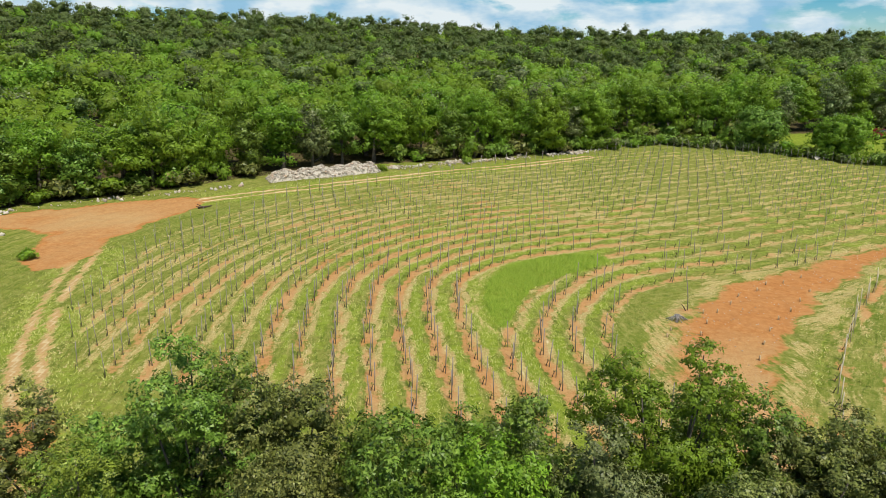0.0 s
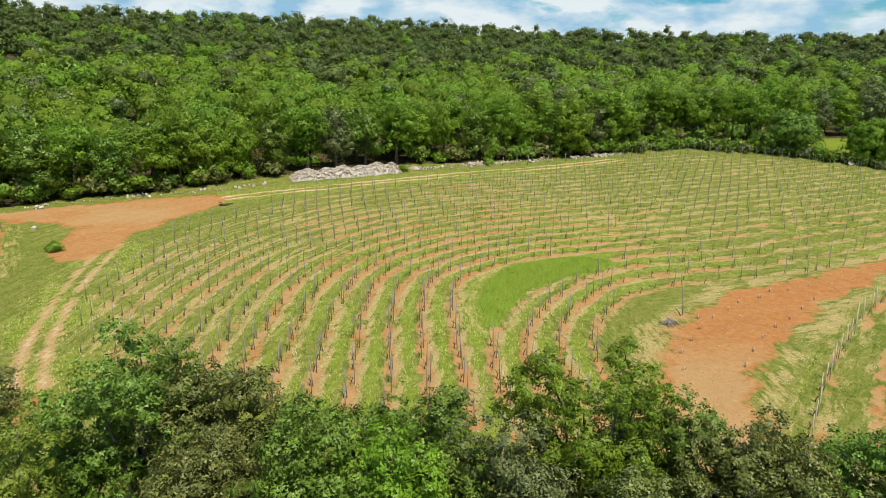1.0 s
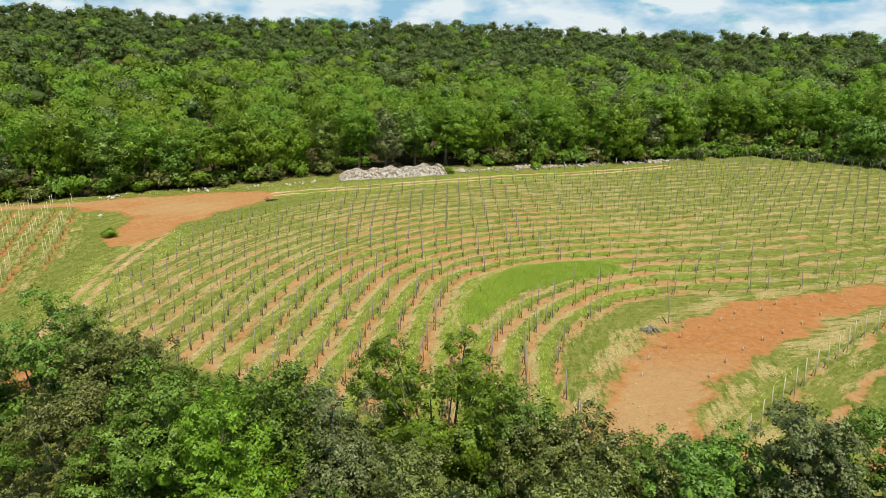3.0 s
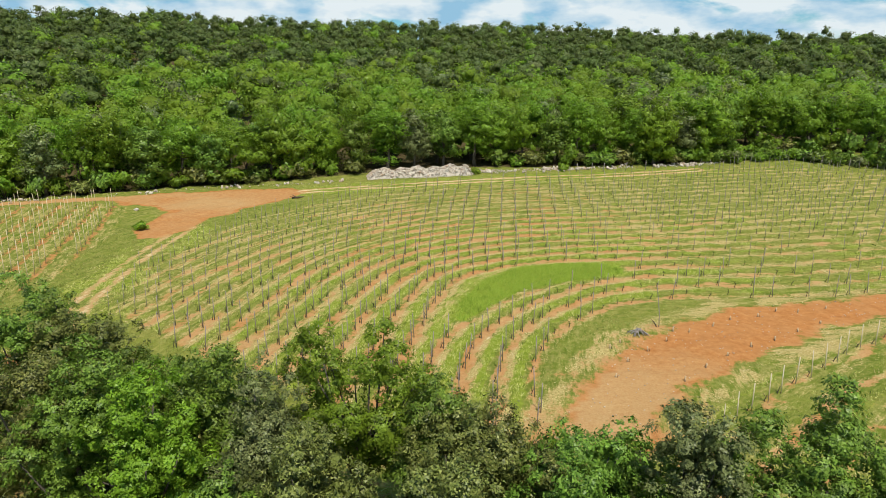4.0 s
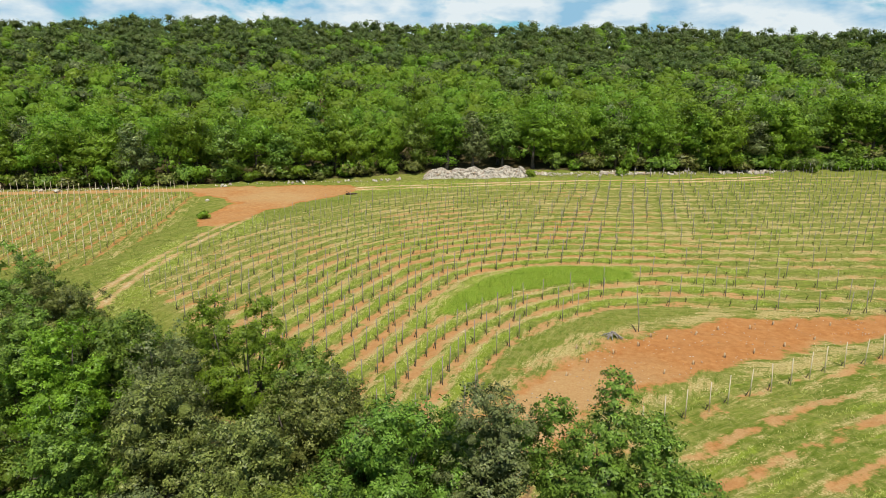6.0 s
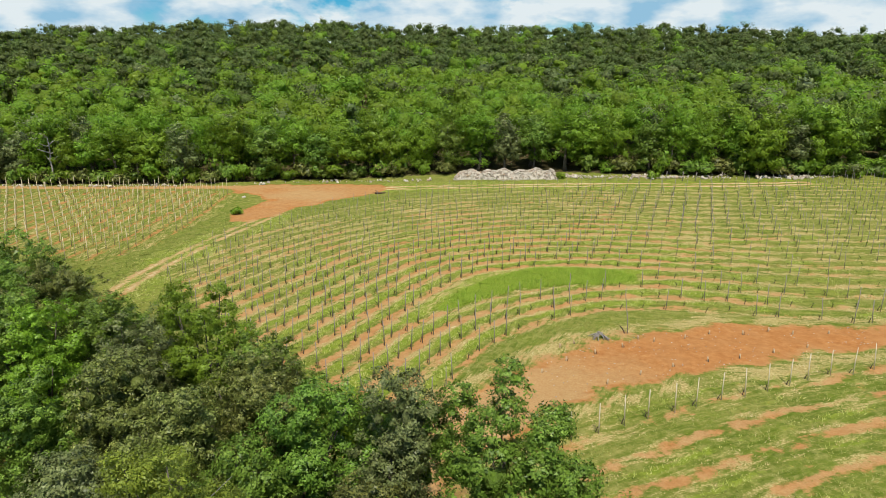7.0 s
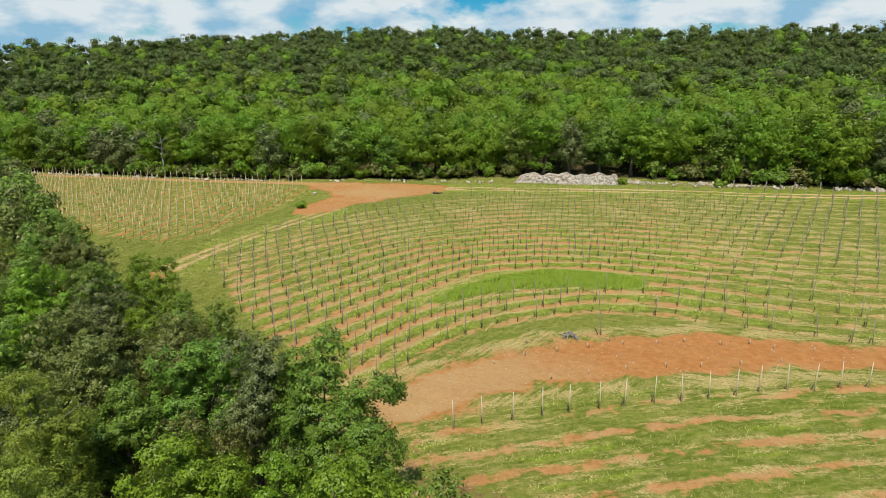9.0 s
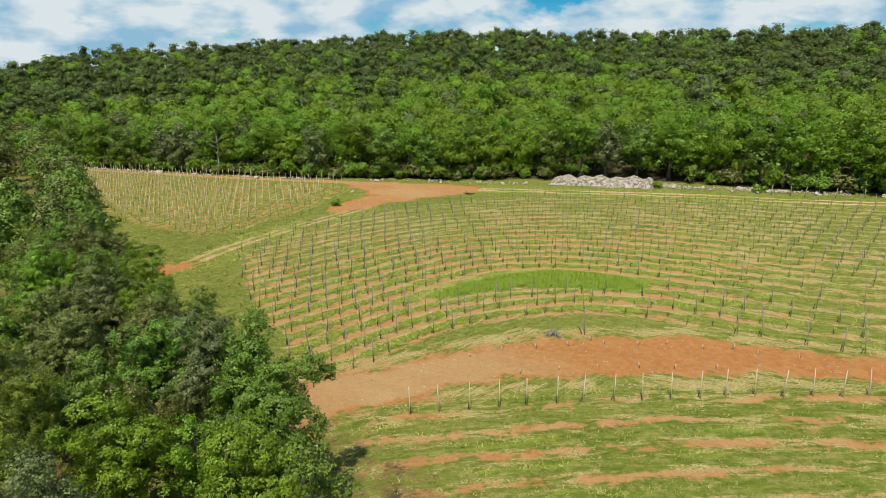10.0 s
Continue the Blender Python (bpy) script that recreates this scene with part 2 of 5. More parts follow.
def side_distance(line, x, y):
    """Distance from a line of the plan, positive on its left."""
    out = np.empty(x.shape)
    tang = np.gradient(line, axis=0)
    for s in range(0, x.size, 20000):
        dx, dy = x[s:s + 20000, None] - line[:, 0], y[s:s + 20000, None] - line[:, 1]
        i = np.argmin(dx * dx + dy * dy, axis=1)
        k = np.arange(i.size)
        out[s:s + 20000] = np.sign(tang[i, 0] * dy[k, i] - tang[i, 1] * dx[k, i]) * np.hypot(dx[k, i], dy[k, i])
    return out


def inside(poly, x, y):
    """Distance to a polygon's rim, positive within it."""
    p = np.array(poly, float)
    best, odd = np.full(x.shape, 1e9), np.zeros(x.shape, bool)
    for (ax, ay), (bx, by) in zip(p, np.roll(p, -1, 0)):
        ex, ey = bx - ax, by - ay
        t = np.clip(((x - ax) * ex + (y - ay) * ey) / (ex * ex + ey * ey), 0, 1)
        best = np.minimum(best, np.hypot(x - ax - t * ex, y - ay - t * ey))
        cross = (ay > y) != (by > y)
        odd ^= cross & (x < (bx - ax) * (y - ay) / (by - ay if by != ay else 1e-9) + ax)
    return np.where(odd, best, -best)


RIDGE_AZ = [-180, -75, -50, -33, -20, -5, 5, 13, 28, 36, 41, 45, 52, 55, 65, 73, 77, 79.5, 82, 90, 100, 180]
RIDGE_Z = [2, 8, 15, 17.8, 18.8, 20.6, 23, 25, 26, 26.2, 28, 27.3, 26.6, 25.1, 22.4, 20.4, 18.5, 16.2, 14.5, 11, 8, 2]


def height(x, y):
    """Ground height: a flat field that climbs gently to the wood, then the wooded ridge behind."""
    x, y = np.asarray(x, float), np.asarray(y, float)
    u = np.clip((y - 44) / 5, -30, 12)
    base = 0.29 * np.log1p(np.exp(u))
    r = np.hypot(x - 17, y)
    az = np.degrees(np.arctan2(-(x - 17), y))
    top = np.interp(az, RIDGE_AZ, RIDGE_Z)
    foot = np.interp(az, [56, 68, 80, 100], [95, 110, 132, 150])
    s = np.clip((r - foot) / (250 - foot), 0, 1) ** 1.15
    fall = np.clip((r - 255) / 300, 0, 1)
    return base * (1 - s) + top * s - fall * (top * 0.9)


def h1(x, y):
    return float(height(x, y))


SPACING = 1.83
NEAR_GAP, NEAR_FIRST = 2.05, 0.31
ROW_E = curve_points([(2.6, 24), (2.1, 28.3), (1.6, 32), (1.1, 36), (0.9, 40), (1.3, 43), (2.7, 45.2), (5, 47.4), (8.5, 49.4), (13, 51.1), (17.8, 52.8), (25, 55.7), (36, 60.5), (60, 71), (90, 84)])
ROW_A = curve_points([(10.8, 20), (9.6, 26.2), (9.0, 31), (9.3, 34.2), (10.4, 37.3), (11.7, 39.3), (13.2, 41.3), (16.3, 43.2), (19, 44.1), (23.2, 45.4), (27.4, 47), (32, 49.4), (36.6, 51.7), (60, 62.5), (90, 76)])
ROW_N = curve_points([(13.6, 15), (15.0, 21), (16.2, 23.5), (17.7, 26), (19.1, 28.4), (22.3, 33), (25.8, 37.5), (28.5, 40.6), (31.5, 43.6), (37, 48.5), (60, 66)])
VINEYARD = [(11.5, 21), (-6, 25), (-18, 29.5), (-23, 38), (-24, 46), (-24, 54), (-20, 63.5), (-14, 70.5), (-5, 75), (17, 86.4), (25, 93.8), (31, 94.8), (38, 93.8), (44.8, 91.0), (50, 86.6), (55, 82), (75, 66), (60, 62), (36.6, 51.2), (28, 47), (16.5, 42.7), (13, 40.6), (11.2, 38), (9.2, 33), (9.2, 28)]
DIRT = [(13.6, 16), (14.1, 21.2), (14.3, 23.8), (14.9, 26.9), (16.3, 30.2), (17.9, 32.5), (20.8, 36.4), (25.6, 41.3), (29.4, 44.2), (33.8, 48), (36, 50), (31.5, 48.3), (27, 45.4), (23.5, 43.8), (19.9, 41.8), (16.5, 38.2), (14, 34.6), (12.7, 31.1), (11.3, 25.9), (10.4, 21.6), (9.5, 16)]
CRESCENT = [(3.2, 34.8), (2.7, 36.8), (2.6, 39.4), (3.2, 43), (5, 46.5), (8, 48.3), (10, 48.9), (12.3, 48.6), (12.7, 47.3), (10.5, 45.2), (8.8, 44.3), (5.9, 41.4), (4.5, 37.6), (3.8, 35.2)]
JUNCTION = [(-46, 56.8), (-40, 61.8), (-31, 66.0), (-25, 67.4), (-23.5, 66.6), (-25.5, 62), (-26.6, 58), (-28.2, 53), (-27.8, 48.0), (-28.2, 45.6), (-30.2, 45.1), (-33.0, 50.0), (-33.6, 54.6), (-38, 55.8)]
RUT_L = curve_points([(-13, 17), (-17, 22.5), (-18.6, 25), (-21.3, 29.2), (-23.6, 34.1), (-26.1, 40.5), (-27.6, 45.1), (-28.4, 49.5)])
RUT_R = curve_points([(-12, 17.5), (-16, 23), (-17.6, 25.6), (-19.9, 29.2), (-22.3, 34.1), (-25.0, 40.5), (-26.6, 46.4), (-27.5, 50)])
ROAD = curve_points([(-24.6, 66.4), (-20, 69.2), (-12, 73.6), (-5.7, 76.9), (1.1, 80.2), (8.4, 83.4), (16.3, 87.4), (20.0, 89.6)])
WOOD_TRACK = curve_points([(-38, 60.5), (-46, 57.4), (-58, 51.4), (-80, 40.4), (-102, 28.4), (-130, 12)])
WOOD_EDGE = [(-260, -50), (-150, 6), (-103, 31), (-79, 44), (-56, 55), (-46.7, 60.5), (-42, 64), (-34, 68.5), (-29, 72), (-21, 78.5), (-9, 84.5), (1, 87.5), (10, 91), (18, 94), (25, 98), (33, 101.5), (42, 102.5), (50, 102.8), (58, 103.2), (68, 101), (82, 97), (120, 86), (300, 50)]
EDGE_LINE = curve_points(WOOD_EDGE, 8)
LEFT_DIR, LEFT_NORMAL, LEFT_START = np.array((-0.573, 0.819)), np.array((-0.819, -0.573)), np.array((-28.4, 35.8))
LEFT_FIELD = [(-26.6, 29), (-27.6, 34.5), (-30.2, 38.5), (-32.2, 44), (-39.5, 54.6), (-44, 55.6), (-58, 49.4), (-80, 38.4), (-102, 26.4), (-112, 25.5), (-60, 25), (-40, 25)]


def smooth(v, a, b):
    t = np.clip((v - a) / (b - a), 0, 1)
    return t * t * (3 - 2 * t)


def patchy(x, y, size, seed=0):
    """Smooth random patches, 0 to 1, of about the given size in metres."""
    u, v = np.asarray(x, float) / size + 311.7 * (seed + 1), np.asarray(y, float) / size + 173.3
    i, j = np.floor(u), np.floor(v)
    fu, fv = u - i, v - j
    fu, fv = fu * fu * (3 - 2 * fu), fv * fv * (3 - 2 * fv)
    cell = lambda a, b: np.modf(np.abs(np.sin(a * 127.1 + b * 311.7 + seed * 74.7) * 43758.5453))[0]
    return (cell(i, j) * (1 - fu) + cell(i + 1, j) * fu) * (1 - fv) + (cell(i, j + 1) * (1 - fu) + cell(i + 1, j + 1) * fu) * fv


def along(line, x, y):
    """How far along a line of the plan its nearest point lies."""
    seg = np.r_[0, np.cumsum(np.hypot(*np.diff(line, axis=0).T))]
    out = np.empty(x.shape)
    for s in range(0, x.size, 20000):
        i = np.argmin((x[s:s + 20000, None] - line[:, 0]) ** 2 + (y[s:s + 20000, None] - line[:, 1]) ** 2, axis=1)
        t = line[np.minimum(i + 1, len(line) - 1)] - line[np.maximum(i - 1, 0)]
        t = t / np.linalg.norm(t, axis=1)[:, None]
        out[s:s + 20000] = seg[i] + (x[s:s + 20000] - line[i, 0]) * t[:, 0] + (y[s:s + 20000] - line[i, 1]) * t[:, 1]
    return out


def in_near_field(x, y, nn):
    return (nn < 1.2) & (x > 12) & (x + 0.6 * y > 26)


def strands(x, y):
    """Along and across the rows at each place: cut straw and grass lie in streaks that way."""
    e, nn = side_distance(ROW_E, x, y), side_distance(ROW_N, x, y)
    near, left = in_near_field(x, y, nn), inside(LEFT_FIELD, x, y) > -0.4
    c = (x - LEFT_START[0]) * LEFT_NORMAL[0] + (y - LEFT_START[1]) * LEFT_NORMAL[1]
    d = (x - LEFT_START[0]) * LEFT_DIR[0] + (y - LEFT_START[1]) * LEFT_DIR[1]
    s = np.where(near, along(ROW_N, x, y), np.where(left, d, along(ROW_E, x, y)))
    q = np.where(near, nn, np.where(left, c, e))
    return np.stack([s * 0.22, q, np.where(near, 7.0, np.where(left, 14.0, 0.0))], -1)


def inner_gap(x):
    """The inner rows stand wider apart past the crescent."""
    return SPACING + 0.32 * smooth(x, 7, 15)


def row_phase(x, y):
    """For the main vineyard: distance from the nearest row of vines."""
    e, a = side_distance(ROW_E, x, y), side_distance(ROW_A, x, y)
    k = np.maximum(np.round(e / SPACING), 0)
    outer = np.abs(e - k * SPACING)
    gap = inner_gap(x)
    ki = np.clip(np.round(a / gap), 0, 3)
    inner = np.abs(a - ki * gap)
    side = np.where((inner < outer) & (e < 0.3), a - ki * gap, e - k * SPACING)
    return np.minimum(outer, np.where(e < 0.3, inner, 9)), e, a, side


def cover_at(x, y):
    """How bare, how pale and how lush the ground is at each place."""
    row, e, a, side = row_phase(x, y)
    yard = smooth(inside(VINEYARD, x, y), -0.6, 0.4)
    far = smooth(e, 4, 24)
    row = row + (0.26 + 0.40 * smooth(x, 6, 20)) * (patchy(x, y, 1.1, 1) - 0.5) + 0.20 * (patchy(x, y, 0.45, 2) - 0.5)
    worn = 0.62 + 0.76 * patchy(x, y, 3.4, 3)
    strip = smooth(row, 0.60, 0.20) * yard
    soil = strip * (0.71 - 0.24 * smooth(e, 4, 20) - 0.10 * smooth(x, 3, 9) * smooth(e, 0, 4) - 0.27 * smooth(x, 8, 24)) * (1 - 0.45 * smooth(e, 18, 30))
    soil *= 1 + (worn - 1) * (0.25 + 0.75 * smooth(e, -2, 10))
    se = along(ROW_E, x, y)
    soil *= 0.66 + 0.56 * patchy(se * 0.45, e, 0.7, 24)
    fringe = np.exp(-((row - 0.46) / 0.20) ** 2) * yard
    pale = fringe * (0.84 - 0.22 * far) * (1 - 0.60 * smooth(x, 10, 28)) * (1 - 0.4 * smooth(e, 20, 34)) * (0.55 + 0.9 * patchy(x, y, 1.6, 4))
    pale *= 1 - (0.75 - 0.55 * far) * smooth(side, -0.15, 0.15)   # the cut straw lies on one side of each row
    pale = np.maximum(pale, strip * (0.20 + 0.08 * smooth(x, 4, 14) + 0.46 * patchy(se * 0.5, e, 0.45, 5)))
    lush = smooth(row, 0.44 + 0.16 * far, 0.70 + 0.12 * far) * yard * (0.72 - 0.48 * far + 0.30 * smooth(e, 22, 34)) * (0.30 + 1.0 * patchy(x, y, 1.6, 6) + 0.3 * patchy(se * 0.5, e, 0.4, 32)) * (1 - 0.4 * smooth(x, 8, 25) * smooth(e, 30, 20))
    # bare red ground and tracks
    d = inside(DIRT, x, y)
    d = d + 0.9 * (patchy(x, y, 1.7, 7) - 0.6) + 0.6 * (patchy(x, y, 0.6, 8) - 0.5)
    soil = np.maximum(soil, smooth(d, -1.2, 0.6))
    soil = np.maximum(soil, smooth(d, -3.6, -0.2) * (0.26 + 0.42 * patchy(x, y, 0.9, 27)) * smooth(x, 22, 14))
    rim = np.exp(-((d + 1.3) / 1.1) ** 2)
    pale = np.maximum(pale, rim * 0.56 * (d < 0.2) * (0.4 + 1.0 * patchy(x, y, 1.3, 15)))
    pale = np.where(d > 0, np.maximum(pale, 0.62 * smooth(y, 38, 27) + 0.28 * (patchy(x, y, 2.4, 9) - 0.5)), pale)
    j = inside(JUNCTION, x, y)
    j = j + 1.4 * (patchy(x, y, 2.0, 10) - 0.5)
    soil = np.maximum(soil, smooth(j, -0.7, 0.5))
    for rut in (RUT_L, RUT_R):
        q = np.abs(side_distance(rut, x, y))
        q = q + 0.3 * (patchy(x, y, 1.5, 17) - 0.5)
        soil = np.maximum(soil, smooth(q, 0.40, 0.10) * 0.78)
        pale = np.maximum(pale, smooth(q, 0.50, 0.10) * 0.87)
    red_pool = np.hypot(x + 16.6, y - 23) + 1.6 * (patchy(x, y, 1.3, 22) - 0.4)
    soil = np.maximum(soil, smooth(red_pool, 2.4, 0.9))
    pale *= smooth(red_pool, 1.5, 4.0)
    w = np.abs(side_distance(WOOD_TRACK, x, y))
    soil = np.maximum(soil, smooth(w, 1.3, 0.5) * 0.9)
    pale = np.maximum(pale, smooth(w, 1.6, 0.5) * 0.55)
    r = np.abs(side_distance(ROAD, x, y))
    rut = np.exp(-((r - 0.72) / 0.33) ** 2)
    pale = np.maximum(pale, rut * 1.0)
    soil = np.maximum(soil, rut * 1.0)
    pale = np.where(j > 0.3, np.clip(0.34 + 0.6 * (patchy(x, y, 4.0, 11) - 0.35), 0.08, 0.62), pale)
    # grass margins
    cres = inside(CRESCENT, x, y)
    lush = np.maximum(lush, smooth(cres, -0.3, 0.4) * 1.3)
    soil *= 1 - smooth(cres, -0.5, 0.1)
    pale *= 1 - smooth(cres, -0.3, 0.4)
    pale = np.maximum(pale, np.exp(-((cres + 0.65) / 0.45) ** 2) * (0.25 + 0.6 * patchy(x, y, 0.9, 31)) * smooth(x, 9, 5))
    track = np.abs(side_distance(RUT_R, x, y))
    margin = smooth(track, 5.5, 1.5) * (y < 60)
    lush = np.maximum(lush, margin * (0.16 + 0.50 * patchy(x, y, 2.5, 14)))
    pale = np.maximum(pale, margin * 0.30 * patchy(x, y, 0.9, 19))
    lush = np.maximum(lush, smooth(r, 4.5, 1.6) * 0.5)
    lush = np.maximum(lush, 0.75 * smooth(y - 0.9 * (60 - x), 84, 88) * (x > 40))   # the glade behind the hedge
    # the field beyond the dirt, and the one with pale stakes
    nn = side_distance(ROW_N, x, y)
    near = in_near_field(x, y, nn)
    sn = along(ROW_N, x, y)
    k = nn + 0.5 * (patchy(sn, nn, 3.5, 12) - 0.5) + 0.35 * (patchy(sn * 0.4, nn, 0.5, 20) - 0.5)
    k = k - np.round(k / NEAR_GAP) * NEAR_GAP
    worn = smooth(0.5 * patchy(sn * 0.4, nn, 0.9, 13) + 0.5 * patchy(sn * 0.7, nn, 0.4, 29), 0.25, 0.75)
    bed = smooth(np.abs(k), 0.62, 0.15)
    soil = np.where(near, np.maximum(soil, np.maximum(bed * (0.22 + 0.50 * worn), 0.48 * patchy(sn * 0.6, nn, 0.5, 28) * patchy(x, y, 2.5, 30))), soil)
    hay = np.exp(-((np.abs(k + 0.12) - 0.55) / 0.26) ** 2) * (0.08 + 0.52 * patchy(sn * 0.5, nn, 0.5, 16))
    pale = np.where(near, np.maximum(pale, np.maximum(hay, bed * (0.10 + 0.62 * patchy(sn * 0.5, nn, 0.5, 18)))), pale)
    lush = np.where(near, np.maximum(lush, smooth(np.abs(k), 0.62, 0.95) * (0.04 + 0.66 * patchy(sn * 0.4, nn, 1.0, 21))), lush)
    lf = smooth(inside(LEFT_FIELD, x, y), -0.4, 0.4)
    c = (x - LEFT_START[0]) * LEFT_NORMAL[0] + (y - LEFT_START[1]) * LEFT_NORMAL[1]
    k = np.abs(c - np.round(c / 1.95) * 1.95)
    soil = np.maximum(soil, lf * smooth(k, 0.6, 0.2) * (0.40 + 0.24 * patchy(x, y, 1.5, 25)))
    pale = np.maximum(pale, lf * (0.05 + np.exp(-((k - 0.6) / 0.32) ** 2) * (0.20 + 0.44 * patchy(x, y, 0.8, 26))))
    lush = lush * (1 - 0.85 * lf)
    # floor of the near copse and of the wood: litter and bare earth
    copse = smooth(y - 0.12 * np.abs(x), 22, 17) * (x < 27)
    soil = np.maximum(soil, copse * 0.38)
    pale = np.maximum(pale, copse * 0.25)
    litter = np.maximum(smooth(side_distance(EDGE_LINE, x, y), -0.8, 1.5), copse * 0.42)
    return np.clip(np.stack([soil, pale, lush, litter], -1), 0, 1)


def axis(lo, hi, step, reach):
    """Grid lines: close together from lo to hi, wider and wider beyond."""
    mid = list(np.arange(lo, hi + step / 2, step))
    grow = [step * 1.22 ** k for k in range(1, 80)]
    out, s = [], 0
    for g in grow:
        s += g
        out.append(s)
        if s > reach:
            break
    return np.array([lo - v for v in reversed(out)] + mid + [mid[-1] + v for v in out])


def mesh_from(name, verts, faces, mats, smooth_faces=False, normals=None):
    """A mesh out of arrays: verts (n, 3), faces (m, 3 or 4); normals: (n, 3), for foliage that shades as soft clumps."""
    verts, faces = np.asarray(verts, np.float32), np.asarray(faces, np.int32)
    me = bpy.data.meshes.new(name)
    k = faces.shape[1]
    me.vertices.add(len(verts))
    me.vertices.foreach_set("co", verts.ravel())
    me.loops.add(faces.size)
    me.loops.foreach_set("vertex_index", faces.ravel())
    me.polygons.add(len(faces))
    me.polygons.foreach_set("loop_start", np.arange(0, faces.size, k, dtype=np.int32))
    if smooth_faces:
        me.polygons.foreach_set("use_smooth", np.ones(len(faces), bool))
    for m in mats if isinstance(mats, (list, tuple)) else [mats]:
        me.materials.append(m)
    me.update(calc_edges=True)
    if normals is not None:
        me.polygons.foreach_set("use_smooth", np.ones(len(faces), bool))
        me.normals_split_custom_set_from_vertices(np.asarray(normals, np.float32))
    return me


def build_ground():
    gx, gy = axis(-108, 46, 0.35, 2600), axis(17, 99, 0.35, 2600)
    X, Y = np.meshgrid(gx, gy)
    x, y = X.ravel(), Y.ravel()
    z = height(x, y)
    near = (np.abs(x) < 130) & (y > -40) & (y < 140)
    bumpy = np.zeros_like(z)
    row, e, a, _ = row_phase(x[near], y[near])
    bumpy[near] = 0.05 * np.sin(x[near] * 1.7 + 2 * np.sin(y[near] * 0.9)) * np.sin(y[near] * 2.1 + x[near] * 0.4) - 0.05 * smooth(row, 0.6, 0.2) * (e > -10)
    z = z + bumpy
    cov = np.zeros((x.size, 4), np.float32)
    cov[:, 3] = side_distance(EDGE_LINE, x, y) > 0
    cov[near] = cover_at(x[near], y[near])
    nx, ny = gx.size, gy.size
    i = np.arange(nx * ny).reshape(ny, nx)
    faces = np.stack([i[:-1, :-1], i[:-1, 1:], i[1:, 1:], i[1:, :-1]], -1).reshape(-1, 4)
    me = mesh_from("ground", np.stack([x, y, z], -1), faces, GROUND, True)
    at = me.color_attributes.new("cover", "FLOAT_COLOR", "POINT")
    at.data.foreach_set("color", cov.ravel())
    lines = np.stack([x * 0.22, y, 0 * x], -1)
    lines[near] = strands(x[near], y[near])
    me.attributes.new("strand", "FLOAT_VECTOR", "POINT").data.foreach_set("vector", lines.astype(np.float32).ravel())
    return tagged(new("ground", me), "red earth field with dry and green grass strips", "ground", kind="structure")


build_ground()


# ---- helpers for things ----
def part(name, me, parent, label=""):
    ob = new(name, me)
    ob.parent = parent
    if label:
        ob["label"] = label
    return ob


def thing(name, m, label, category, group="", kind=""):
    ob = new(name)
    ob.empty_display_size = 0.2
    ob.matrix_basis = m
    return tagged(ob, label, category, group, kind)


def tube(path, radii, sides=6):
    """A tapered tube along a path."""
    p, r = np.array(path, float), np.array(radii, float)
    t = np.gradient(p, axis=0)
    t /= np.linalg.norm(t, axis=1)[:, None] + 1e-9
    ref = np.where(np.abs(t[:, 2:3]) > 0.9, np.array([[1.0, 0, 0]]), np.array([[0, 0, 1.0]]))
    u = np.cross(t, ref)
    u /= np.linalg.norm(u, axis=1)[:, None] + 1e-9
    v = np.cross(t, u)
    ang = np.linspace(0, 2 * math.pi, sides, endpoint=False)
    ring = p[:, None] + r[:, None, None] * (np.cos(ang)[None, :, None] * u[:, None] + np.sin(ang)[None, :, None] * v[:, None])
    verts = np.vstack([ring.reshape(-1, 3), p[:1], p[-1:]])
    n = len(p)
    faces = []
    for i in range(n - 1):
        for k in range(sides):
            a, b = i * sides + k, i * sides + (k + 1) % sides
            faces.append((a, b, b + sides, a + sides))
    c0, c1 = n * sides, n * sides + 1
    for k in range(0, sides, 2):
        faces.append((c0, (k + 2) % sides, (k + 1) % sides, k))
        q = (n - 1) * sides
        faces.append((c1, q + k, q + (k + 1) % sides, q + (k + 2) % sides))
    return verts, np.array(faces)


def join(pieces):
    """Pieces of verts and faces, and of normals where they have them, as one."""
    vs, fs, ns, n = [], [], [], 0
    for v, f, *normal in pieces:
        vs.append(v)
        fs.append(f + n)
        ns += normal
        n += len(v)
    return (np.vstack(vs), np.vstack(fs), np.vstack(ns)) if ns else (np.vstack(vs), np.vstack(fs))


def unit(v):
    return v / (np.linalg.norm(v, axis=1)[:, None] + 1e-9)


